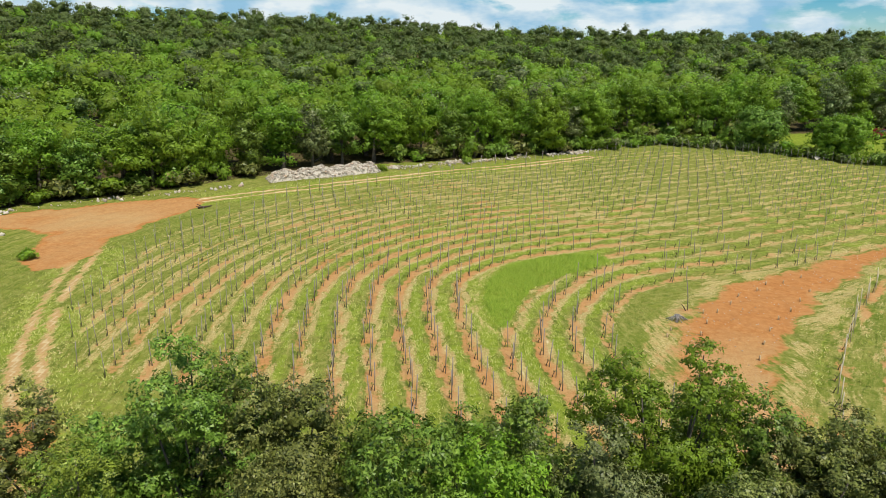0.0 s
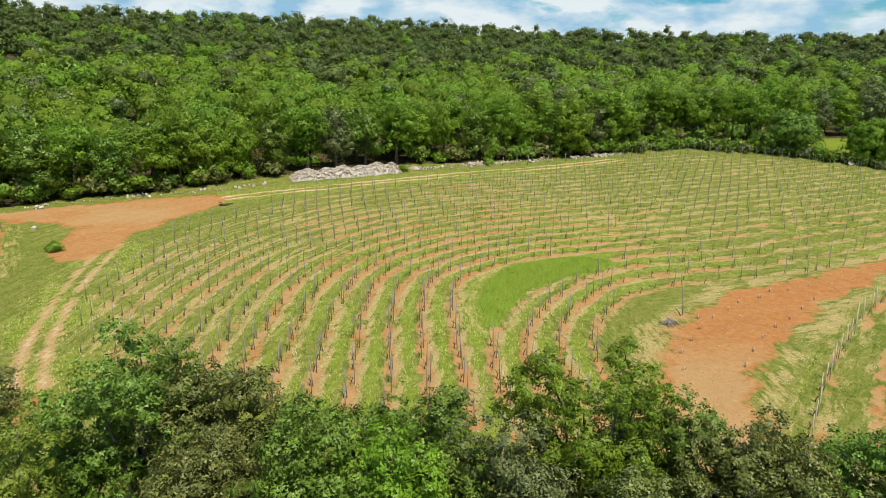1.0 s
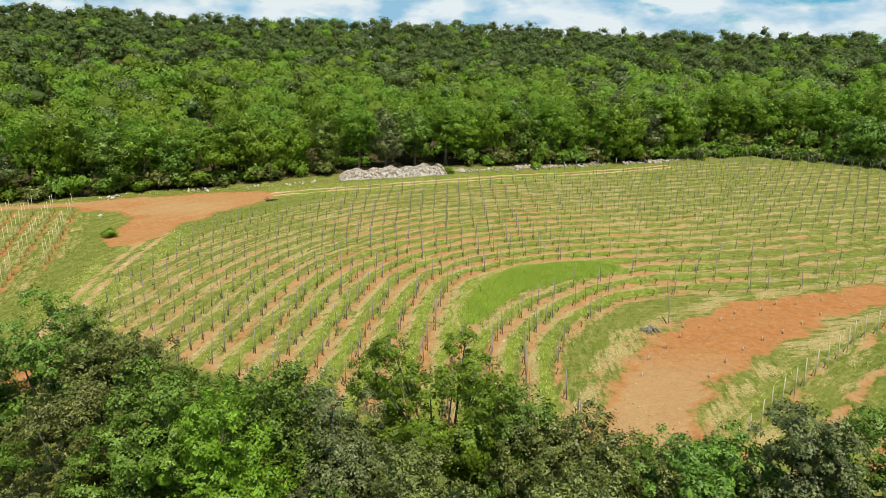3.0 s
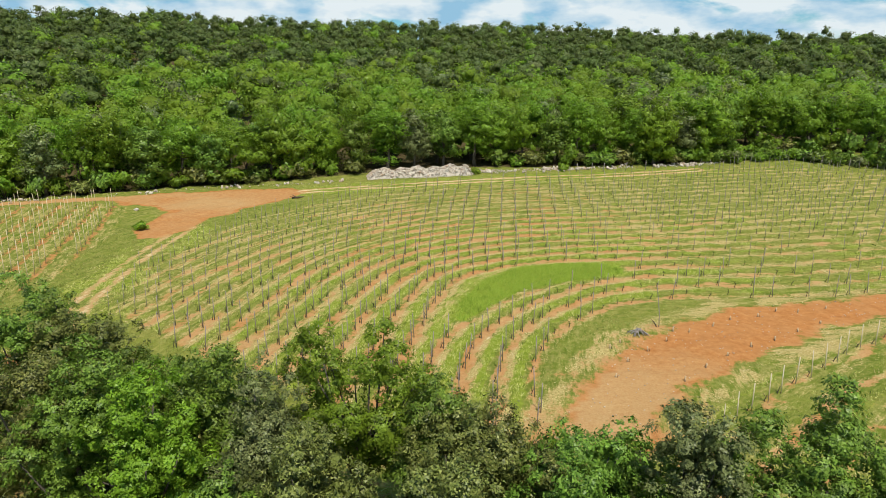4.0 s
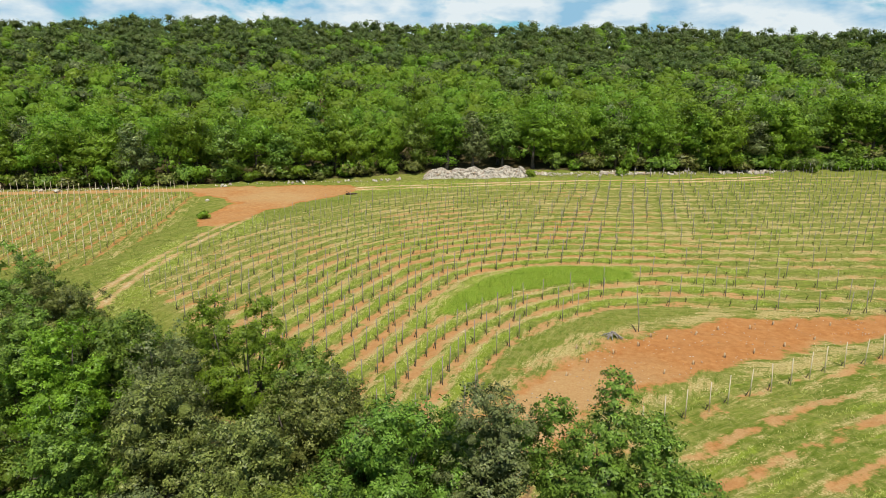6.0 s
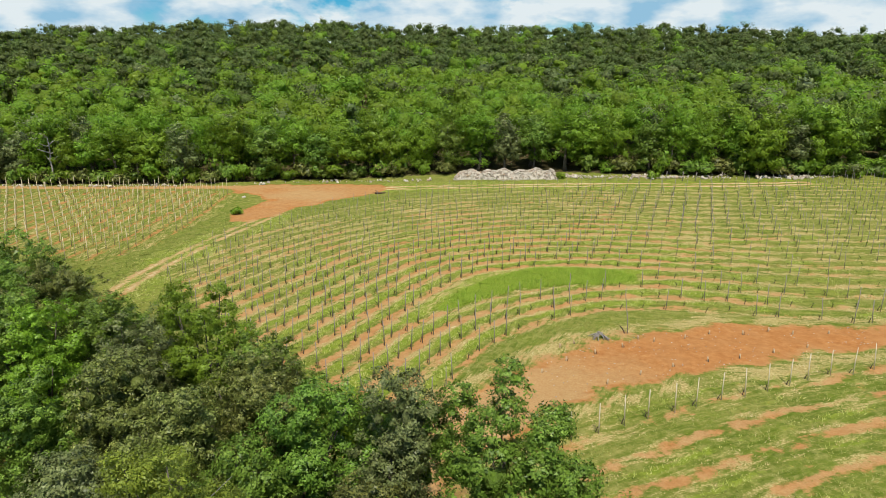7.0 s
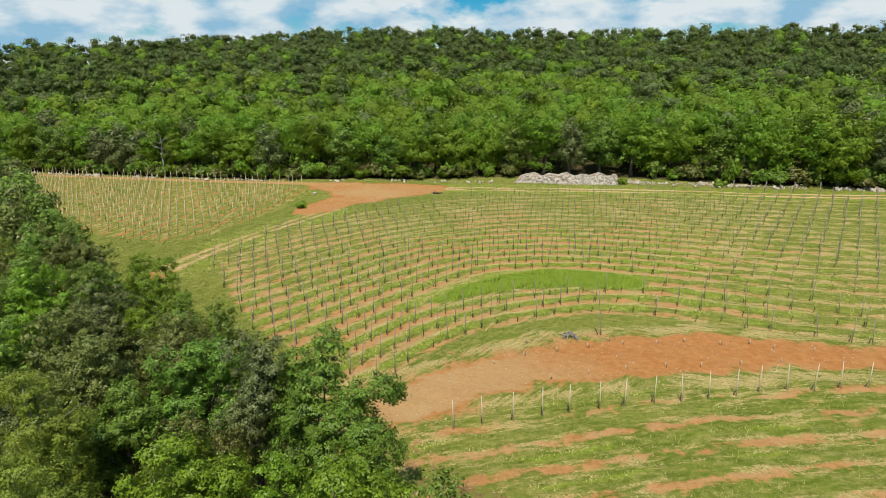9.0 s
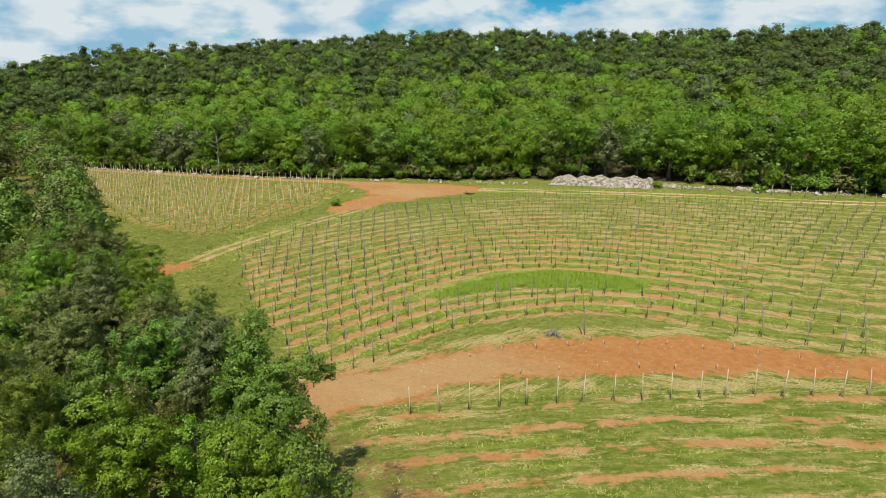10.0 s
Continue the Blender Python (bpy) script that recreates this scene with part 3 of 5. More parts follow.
def leaves(centres, out, size, r, spread=0.8, long=1.5, folded=True, soft=0.7):
    """Leaf blades, facing outward with some scatter: folded diamonds, or plain pointed blades for the great crowns. Verts, faces, normals."""
    n = len(centres)
    nrm = unit(out) + r.normal(0, spread, (n, 3))
    nrm[:, 2] += 0.35
    nrm = unit(nrm)
    nrm *= np.where(np.sum(nrm * out, axis=1) < 0, -1.0, 1.0)[:, None]
    ax = unit(np.cross(nrm, r.normal(0, 1, (n, 3))))
    bi = np.cross(nrm, ax)
    s = (size * r.uniform(0.65, 1.35, n))[:, None]
    shade = unit(unit(out) * soft + nrm * (1 - soft))
    if not folded:
        v = np.stack([centres - ax * s * long / 2 + bi * s / 2, centres - ax * s * long / 2 - bi * s / 2, centres + ax * s * long / 2], 1)
        return v.reshape(-1, 3), np.arange(3 * n).reshape(n, 3), np.repeat(shade, 3, axis=0)
    fold = nrm * s * 0.18
    v = np.stack([centres - ax * s * long / 2, centres - bi * s / 2 - fold, centres + ax * s * long / 2, centres + bi * s / 2 - fold], 1)
    return v.reshape(-1, 3), np.arange(4 * n).reshape(n, 4), np.repeat(shade, 4, axis=0)


def tuft_leaves(blobs, tuft_count, per, size, r, reach=0.11, shell=0.5, soft=0.7, crown=None):
    """Leaves in small tufts at the twig ends of a crown of clumps; blobs: rows of x, y, z, radius. They shade by tuft, by clump and by crown."""
    b = np.array(blobs)
    w = b[:, 3] ** 2
    pick = np.minimum(np.searchsorted(np.cumsum(w / w.sum()), (np.arange(tuft_count) + r.uniform(0, 1, tuft_count)) / tuft_count), len(b) - 1)
    d = r.normal(0, 1, (tuft_count, 3))
    d[:, 2] = d[:, 2] * 0.9 + 0.25
    d = unit(d)
    rad = b[pick, 3] * (shell + (1.04 - shell) * r.uniform(0, 1, tuft_count) ** 0.6)
    c = b[pick, :3] + d * rad[:, None] * np.array([1, 1, 0.85])
    if crown is not None:
        d = unit(d + 0.5 * unit(c - np.array(crown)))
    off = r.normal(0, reach, (tuft_count * per, 3)) * np.array([1, 1, 0.7])
    c = np.repeat(c, per, axis=0) + off
    out = np.repeat(d, per, axis=0) * 0.8 + off / max(reach, 0.01) * 0.33
    return leaves(c, out, size, r, 0.55 if per > 1 else 0.8, 1.5, False, soft)


# ---- trees ----
def lump():
    """A small round lump of quads: six round, three high."""
    vs, fs = [], []
    for i, lat in enumerate((-60, -12, 32, 68)):
        for k in range(6):
            a, c = math.radians(60 * k + 30 * i), math.radians(lat)
            vs.append((math.cos(a) * math.cos(c), math.sin(a) * math.cos(c), math.sin(c)))
    for i in range(3):
        for k in range(6):
            j = (k + 1) % 6
            fs.append((i * 6 + k, i * 6 + j, i * 6 + 6 + j, i * 6 + 6 + k))
    fs += [(18, 19, 20, 21), (18, 21, 22, 23)]
    return np.array(vs), np.array([t for a, b, c, d in fs for t in ((a, b, c), (a, c, d))])


LUMP_V, LUMP_F = lump()


def crown_blobs(r, top, low, radius, n, lean=(0, 0), loose=0.0):
    """Clumps of a crown between the heights low and top."""
    out = []
    mid_z, half = (top + low) / 2, (top - low) / 2
    for i in range(n):
        d = r.normal(0, 1, 3)
        d /= np.linalg.norm(d)
        k = r.uniform(0.45, 0.86) if i > n // 5 else r.uniform(0, 0.4)
        flare = 1.0 - 0.25 * max(0.0, d[2])
        rb = radius * r.uniform(0.17, 0.34) * (1 - 0.22 * loose)
        c = np.array([d[0] * radius * k * flare, d[1] * radius * k * flare, mid_z + d[2] * half * min(k, 0.98 - rb / max(half, rb * 1.2) * 0.35)])
        c[:2] += np.array(lean) * (c[2] - low) / max(top - low, 0.1)
        c[2] = min(c[2], top - rb * 0.8)
        out.append((*c, rb))
    high = max(b[2] + b[3] * 0.95 for b in out)
    return [(b[0], b[1], low + (b[2] - low) * (top - low) / (high - low), b[3]) for b in out]


def make_tree(x, y, top, radius, kind, seed, label, leaf=0.085, count=9000, blobs=34, loose=0.0, low=None, group="", reach=0.11, per=12, core=0.34, arms=None, soft=0.62):
    r = np.random.default_rng(seed)
    z0 = h1(x, y) - 0.1
    tree = thing("pine_tree" if kind in ("pine", "needle") else "tree", pose(x, y, z0), label, "tree", group)
    low = top * 0.24 if low is None else low
    lean = r.uniform(-0.4, 0.4, 2)
    bl = arms or crown_blobs(r, top, low, radius, blobs, lean, loose)
    # trunk
    zt = np.linspace(0, top * 0.62, 6)
    wob = np.cumsum(r.normal(0, 0.10, (6, 2)), axis=0)
    wob[0] = 0
    trunk = np.column_stack([wob + np.outer(zt / top, lean), zt])
    rad = np.interp(zt, [0, top * 0.62], [0.05 + top * 0.020, 0.05])
    rad[0] *= 1.35
    v, f = tube(trunk, rad, 8)
    part("trunk", mesh_from("trunk", v, f, BARK, True), tree, "rough grey-brown trunk")
    order = sorted(bl, key=lambda b: -b[3])[:7 + int(9 * loose)]
    for b in order:
        k = r.integers(2, 5)
        a = trunk[k]
        c = np.array(b[:3])
        while k > 1 and trunk[k][2] > c[2] - 0.4:
            k -= 1
            a = trunk[k]
        m1 = a + (c - a) * 0.5 + np.array([0, 0, -0.12 * np.linalg.norm(c - a)])
        path = np.vstack([a, (a + m1) / 2, m1, (m1 + c) / 2, c])
        v, f = tube(path, np.linspace(rad[k] * 0.62, 0.015, 5), 5)
        part("limb", mesh_from("limb", v, f, BARK, True), tree)
    pieces = [tuft_leaves(bl, count // per, per, leaf, r, reach, 0.62, soft, (0, 0, (top + low) / 2))]
    inner = [b for b in bl if math.hypot(b[0], b[1]) < 0.62 * radius and b[2] < low + (0.86 - 0.3 * loose) * (top - low)]
    cores = [(LUMP_V * (b[3] * (core + 0.2) * r.uniform(0.75, 1.1, (len(LUMP_V), 1))) * np.array((1, 1, 0.85)) + np.array(b[:3]) * np.array((1, 1, 0.93)), LUMP_F, LUMP_V) for b in inner]
    v, f, nrm = join(pieces + cores)
    me = mesh_from("crown", v, f, [LEAF[kind], CANOPY[kind]], normals=nrm)
    me.polygons.foreach_set("material_index", np.r_[np.zeros(len(pieces[0][1]), np.int32), np.ones(len(f) - len(pieces[0][1]), np.int32)])
    part("crown", me, tree)
    return tree


COPSE = [
    # x, y, top, radius, kind, loose
    (-6.6, 14.6, 8.4, 2.4, "oak", 0.8), (-5.6, 15.6, 7.8, 1.8, "oak", 0.7), (-3.9, 14.5, 7.5, 2.4, "holm", 0), (-3.2, 11.9, 6.9, 2.0, "holm", 0), (-0.9, 11.4, 7.9, 2.0, "oak", 0.2),
    (1.9, 13.6, 7.2, 1.7, "oak", 0.2), (0.9, 11.8, 7.3, 2.0, "bright", 0.1), (2.3, 15.5, 6.3, 1.4, "grey", 0.5), (0.0, 14.4, 6.6, 1.9, "oak", 0.3), (3.9, 13.2, 6.8, 2.0, "grey", 0),
    (5.8, 15.0, 8.3, 2.9, "leafy", 1, 2.4), (9.7, 14.2, 6.7, 2.0, "holm", 0.1), (6.6, 11.1, 6.7, 2.1, "holm", 0), (10.2, 11.2, 6.8, 2.0, "holm", 0.1),
    (11.4, 16.4, 4.6, 1.5, "bright", 0.6), (12.6, 13.4, 6.5, 2.3, "oak", 0.2), (14.5, 15.2, 5.5, 1.8, "oak", 0.3), (13.3, 16.4, 4.9, 1.4, "bright", 0.3), (15.15, 14.1, 7.2, 1.7, "grey", 0), (18.23, 15.1, 7.9, 2.7, "oak", 1),
    (22.2, 13.5, 6.3, 2.1, "bright", 0.1), (19.7, 12.4, 5.6, 1.2, "bright", 0.8), (18.2, 10.6, 6.5, 2.0, "bright", 0.1), (13.4, 8.6, 7.6, 1.8, "needle", 0.2), (16.0, 11.4, 5.8, 1.7, "holm", 0.4),
    (-10.9, 14.6, 7.0, 1.3, "holm", 0), (-14.8, 14.2, 7.6, 2.0, "holm", 0), (-8.2, 14.3, 6.8, 1.9, "oak", 0.4), (10.8, 13.9, 6.4, 2.0, "holm", 0.1), (-16.0, 16.4, 7.9, 2.5, "oak", 0.2), (-20.5, 17.0, 8.2, 2.6, "holm", 0),
    (-25.5, 17.6, 8.2, 2.7, "oak", 0.1), (1.6, 8.6, 5.3, 1.8, "oak", 0),
    (4.6, 9.4, 6.4, 1.9, "oak", 0.1), (8.4, 8.2, 5.7, 1.9, "grey", 0), (-31, 18.4, 8.0, 2.7, "oak", 0.1), (-13.5, 11.5, 7.2, 2.2, "oak", 0.1),
    (-19, 12.5, 7.6, 2.4, "oak", 0.1), (23.8, 9.6, 5.6, 1.9, "oak", 0.1), (-1.6, 14.6, 6.5, 1.8, "oak", 0.3), (7.6, 17.0, 5.6, 1.6, "oak", 0.2), (8.3, 14.9, 6.7, 1.8, "oak", 0.2),
    (-37, 19, 8.4, 2.8, "holm", 0), (-104, 17, 8.6, 3.2, "oak", 0), (-94, 16.5, 8.4, 3.2, "holm", 0), (-84, 16.5, 8.6, 3.2, "oak", 0), (-75, 16.5, 8.4, 3.1, "oak", 0), (-66, 16, 8.6, 3.1, "holm", 0), (-67, 22, 8.8, 3.2, "oak", 0), (-74, 23, 8.6, 3.0, "holm", 0), (-81, 23.5, 9.0, 3.3, "oak", 0), (-89, 24, 9.0, 3.3, "oak", 0), (-97, 24, 9.2, 3.4, "holm", 0), (-106, 23, 9.2, 3.4, "oak", 0), (-43.5, 20, 8.6, 3.0, "oak", 0), (-51, 20.5, 8.6, 3.0, "oak", 0), (-59, 21, 9.0, 3.2, "holm", 0),
    (20.6, 7.6, 6.2, 2.0, "grey", 0.1), (16.6, 7.0, 6.4, 1.9, "needle", 0.2), (12.2, 10.9, 5.6, 1.7, "oak", 0.2), (-26, 13, 7.8, 2.6, "oak", 0.1),
    (-8.2, 12.0, 7.0, 1.6, "needle", 0.2), (25.3, 13.9, 6.8, 1.3, "oak", 0.5),
]
# the open crown of the tall oak: two spreading arms over a low middle; x, y, z, radius
ARMS = [(-1.2, 0.2, 7.6, 0.50), (-1.7, 0.0, 6.9, 0.55), (-0.8, -0.3, 6.9, 0.55), (0.9, 0.3, 7.8, 0.46), (1.3, 0.0, 7.2, 0.55), (0.7, -0.3, 6.9, 0.50), (-0.1, 0.3, 6.2, 0.60), (-1.1, 0.1, 5.9, 0.70),
        (1.2, 0.2, 6.2, 0.70), (0.0, -0.5, 5.2, 0.85), (-1.2, -0.3, 4.8, 0.75), (1.2, -0.3, 5.0, 0.80), (2.0, 0.3, 6.5, 0.42), (0.2, 0.1, 4.1, 0.90), (-1.0, 0.4, 3.7, 0.80), (1.1, 0.2, 3.8, 0.80), (-2.1, 0.2, 6.2, 0.42)]
# the tall oak at the end of the copse: a spire, an arm to one side, low boughs to the other
SPIRE = [(0.25, 0, 7.55, 0.38), (0.3, 0.1, 7.05, 0.50), (0.15, -0.1, 6.4, 0.62), (-0.1, -0.2, 5.8, 0.75), (-1.35, 0, 6.45, 0.48), (-1.2, 0.2, 5.8, 0.62), (-2.3, 0, 5.75, 0.42), (-2.0, -0.1, 5.2, 0.6), (1.0, 0.6, 5.7, 0.55), (1.0, 1.6, 5.6, 0.6), (0.7, 2.2, 5.2, 0.5),
         (2.0, 0.3, 4.9, 0.6), (1.5, -0.4, 5.2, 0.7), (0.2, -0.6, 5.0, 0.9), (-1.0, -0.5, 4.8, 0.8), (2.2, -0.6, 4.0, 0.7), (1.2, -0.9, 4.0, 0.9), (-0.3, -1.0, 3.8, 0.9), (0.4, 0.8, 4.4, 0.9), (-1.6, 0.3, 4.3, 0.7), (1.6, 1.0, 3.8, 0.8), (0.6, -1.2, 2.8, 0.8), (-1.0, -0.8, 2.8, 0.8), (1.9, -1.2, 2.7, 0.7),
         (1.6, -0.1, 5.9, 0.55), (2.4, -0.2, 5.1, 0.62), (2.9, -0.5, 4.2, 0.68), (2.6, -1.0, 3.2, 0.75)]
WORDS = {"leafy": "tall open oak with two spreading arms", "oak": "green oak with rough trunk on dry ground", "bright": "young light-green oak with fresh leaves", "holm": "olive-brown holm oak with dense crown",
         "grey": "grey-green holm oak with rounded crown", "needle": "young pine with soft yellow-green needles"}
for i, (x, y, top, radius, kind, loose, *low) in enumerate(COPSE):
    far = x < -13
    size = 0.18 if far else 0.054 if kind in ("holm", "grey") else 0.042 if kind == "needle" else 0.058
    count = int((700 if far else 6100) * radius * radius * (1.5 if kind == "needle" else 1 - 0.35 * loose)) + 1200
    arms = None
    if loose == 1:
        arms = [(a, b, c * 0.96, d) for a, b, c, d in ARMS] if x < 10 else SPIRE
        count = int(count * (0.85 if x < 10 else 1.7))
    tree = make_tree(x, y, top, radius, kind, 100 + i, WORDS[kind], size, count, int(56 - 16 * loose), loose, low[0] if low else None, "copse trees", 0.2 if far else 0.085, 8 if far else 44, 0.34 if far else 0.26, arms)
    if kind == "needle":
        # bare pale boughs low on the stem
        r_ = np.random.default_rng(900 + i)
        for k in range(9):
            w_, z_, n_ = r_.uniform(0, 6.28), top * r_.uniform(0.35, 0.66), r_.uniform(0.6, 1.1)
            e_ = np.array([math.cos(w_) * n_, math.sin(w_) * n_, z_ + r_.uniform(0.1, 0.7)])
            v_, f_ = tube([(0, 0, z_), e_ * (0.55, 0.55, 1) - (0, 0, 0.12), e_, e_ + r_.normal(0, 0.2, 3)], [0.022, 0.016, 0.010, 0.005], 5)
            part("bare_branch", mesh_from("bare_branch", v_, f_, DEAD), tree, "bare pale branch")


# ---- the wood ----
def edge_offset(x, y):
    return side_distance(EDGE_LINE, np.asarray(x, float), np.asarray(y, float))


def build_edge_trees():
    """The first rank of trees: a few kinds built once, each then set out many times."""
    kinds = []
    for i, (kind, top, radius) in enumerate([("leafy", 9.5, 3.3), ("leafy", 8.8, 3.1), ("oak", 8.2, 2.9), ("grey", 8.6, 2.9), ("leafy", 10.2, 3.5), ("bright", 7.8, 2.9)]):
        t = make_tree(-500 + 10 * i, -400, top, radius, kind, 300 + i, "leafy green oak at the edge of the wood", 0.20, 4320, 46, 0.3, 0.5, "trees at the wood's edge", 0.30, 24, soft=0.8)
        kinds.append(t)
    line = curve_points(WOOD_EDGE, 30)
    seg = np.r_[0, np.cumsum(np.hypot(*np.diff(line, axis=0).T))]
    r = np.random.default_rng(5)
    first, used = True, set()
    for rank, (gap, back) in enumerate([(3.7, 1.6), (4.6, 5.4)]):
        for s in np.arange(0, seg[-1], gap):
            s2 = s + r.uniform(-0.9, 0.9)
            x, y = np.interp(s2, seg, line[:, 0]), np.interp(s2, seg, line[:, 1])
            x2, y2 = np.interp(s2 + 1, seg, line[:, 0]), np.interp(s2 + 1, seg, line[:, 1])
            d = math.hypot(x2 - x, y2 - y) or 1
            b = back + r.uniform(-0.8, 0.8)
            x, y = x - (y2 - y) / d * b, y + (x2 - x) / d * b
            if not (-128 < x < 78 and y > 4):
                continue
            k = int(r.integers(0, len(kinds)))
            m = pose(x, y, h1(x, y) - 0.1, 0, 0, r.uniform(0, 360)) @ Matrix.Diagonal((*[r.uniform(0.85, 1.15)] * 2, r.uniform(0.78, 1.05), 1))
            if k not in used:
                used.add(k)
                kinds[k].matrix_basis = m
            else:
                ob = copy_thing(kinds[k], Matrix())
                ob.matrix_basis = m
    for t in [t for i, t in enumerate(kinds) if i not in used]:
        for o in (*t.children_recursive, t):
            bpy.data.objects.remove(o)


build_edge_trees()


def build_far_wood():
    """The wood behind, to the top of the ridge: oaks below, pines above."""
    r = np.random.default_rng(11)
    sets = {"oak": [], "bright": [], "pine": [], "grey": []}
    for step, lo, hi in ((4.2, 60, 150), (4.5, 150, 258)):
        gx = np.arange(-285, 330, step)
        gy = np.arange(-40, 290, step)
        X, Y = np.meshgrid(gx, gy)
        x, y = X.ravel() + r.uniform(-0.8, 0.8, X.size) * step, Y.ravel() + r.uniform(-0.8, 0.8, X.size) * step
        rad = np.hypot(x - 17, y)
        az = np.degrees(np.arctan2(-(x - 17), y))
        keep = (rad >= lo) & (rad < hi) & (az > -38) & (az < 96)
        x, y, rad, az = x[keep], y[keep], rad[keep], az[keep]
        keep = edge_offset(x, y) > 7.5
        keep &= (rad < 226) | (r.uniform(0, 1, rad.size) < 0.90)
        sets_in = np.stack([x, y, rad, az], -1)[keep]
        for px, py, pr, pa in sets_in:
            u = noise.noise((px * 0.03, py * 0.03, 2.0)) * 40 + r.normal(0, 16) + pr
            q = r.uniform()
            kind = ("pine" if q < 0.85 else "oak") if u > 150 else ("oak" if q < 0.5 else "bright" if q < 0.82 else "grey" if q < 0.9 else "pine")
            sets[kind].append((px, py, pr))
    for kind, spots in sets.items():
        pine = kind == "pine"
        pieces, mi, tone_of = [], [], []
        for px, py, pr in spots:
            top = (r.uniform(6.4, 8.6) + (r.uniform(0.8, 2.4) if r.uniform() < (0.14 if pr < 226 else 0.34) else 0)) if pine else r.uniform(6.8, 8.9)
            radius = r.uniform(1.9, 2.8) if pine else r.uniform(2.5, 3.3)
            z0 = h1(px, py)
            close = pr < 125
            if pine:
                # umbrella crown: flattish clumps about a stem, loose and uneven
                bl = [(px, py, z0 + top * 0.78, radius * 0.60)]
                for k in range(5):
                    w = r.uniform(0, 2 * math.pi)
                    bl.append((px + math.cos(w) * radius * 0.62, py + math.sin(w) * radius * 0.62, z0 + top * r.uniform(0.60, 0.86), radius * r.uniform(0.30, 0.46)))
            else:
                crown = z0 + top * 0.66
                bl = [(px, py, crown, radius * 0.85)]
                for k in range(6 if close else 4):
                    w = r.uniform(0, 2 * math.pi)
                    bl.append((px + math.cos(w) * radius * 0.58, py + math.sin(w) * radius * 0.58, crown + r.uniform(-0.22, 0.17) * top, radius * r.uniform(0.36, 0.56)))
            leaf_piece = tuft_leaves(bl, (120 if close else 66) if not pine else 60, 3, (0.26 if close else 0.34) if not pine else 0.32, r, 0.22, 0.80, 0.8, (px, py, z0 + top * 0.45))
            made = [leaf_piece]
            for bx, by, bz, br in (*bl[:2], (px, py, z0 + top * 0.42, radius * 1.05)):
                made.append((LUMP_V * (br * 0.74 * r.uniform(0.78, 1.14, (len(LUMP_V), 1))) * np.array((1, 1, 0.8)) + np.array((bx, by, bz)), LUMP_F, LUMP_V))
            tone = r.uniform()
            for q in made:
                pieces.append(q)
                mi += [0 if q is leaf_piece else 1] * len(q[1])
                tone_of += [tone] * len(q[0])
        v, f, nrm = join(pieces)
        tone = "leafy" if kind == "oak" else kind
        me = mesh_from("wood_" + kind, v, f, [LEAF[tone], CANOPY[tone]], normals=nrm)
        me.polygons.foreach_set("material_index", np.array(mi, np.int32))
        me.attributes.new("tone", "FLOAT", "POINT").data.foreach_set("value", np.array(tone_of, np.float32))
        name = {"oak": "oak_wood", "bright": "young_oak_wood", "pine": "pine_wood", "grey": "holm_oak_wood"}[kind]
        tagged(new(name, me), {"oak": "dense green oak wood on the slope", "bright": "light-green young oaks in the wood", "pine": "dark green pines covering the ridge", "grey": "grey-green holm oaks in the wood"}[kind], "wood", kind="stuff")


build_far_wood()


# ---- vines and stakes ----
def offset_line(line, d, step, first=0.0):
    """A line parallel to another, resampled at even steps."""
    t = np.gradient(line, axis=0)
    t /= np.linalg.norm(t, axis=1)[:, None]
    p = line + np.reshape(d, (-1, 1)) * np.column_stack([-t[:, 1], t[:, 0]])
    seg = np.r_[0, np.cumsum(np.hypot(*np.diff(p, axis=0).T))]
    s = np.arange(first, seg[-1], step)
    return np.column_stack([np.interp(s, seg, p[:, 0]), np.interp(s, seg, p[:, 1])])


def vine_meshes(seed, tall, thick, mat):
    r = np.random.default_rng(seed)
    v, f = tube([(0, 0, -0.1), (r.normal(0, 0.01), 0, tall * 0.5), (r.normal(0, 0.02), r.normal(0, 0.02), tall)], [thick, thick * 0.95, thick * 0.85], 6)
    stake = mesh_from("stake", v, f, mat)
    a = np.array([-0.17, 0.02, -0.05])
    pieces = [tube([a, a + (0.02, 0.03, 0.15), a + (0.06, 0.0, 0.26), a + (0.08, 0.02, 0.34)], [0.022, 0.018, 0.022, 0.014], 6)]
    for k in range(2):
        e = a + np.array([r.uniform(-0.14, 0.18), r.uniform(-0.12, 0.12), r.uniform(0.36, 0.46)])
        pieces.append(tube([a + (0.06, 0, 0.26), e], [0.014, 0.008], 5))
    stump = mesh_from("vine_stump", *join(pieces), STUMP)
    c = a + np.array([0.06, 0, 0.38]) + r.normal(0, 0.07, (12, 3))
    v, f, nrm = leaves(c, r.normal(0, 1, (12, 3)), 0.05, r, 1.0, 1.2)
    shoots = mesh_from("shoots", v, f, VINE_LEAF, normals=nrm)
    return stake, stump, shoots


def bare_share(x, y):
    """The share of vines that have a stake: nearly all of them, fewer in the part past the crescent."""
    return 1.0 - 0.55 * float(smooth(x, 6, 14) * smooth(y, 66, 56))


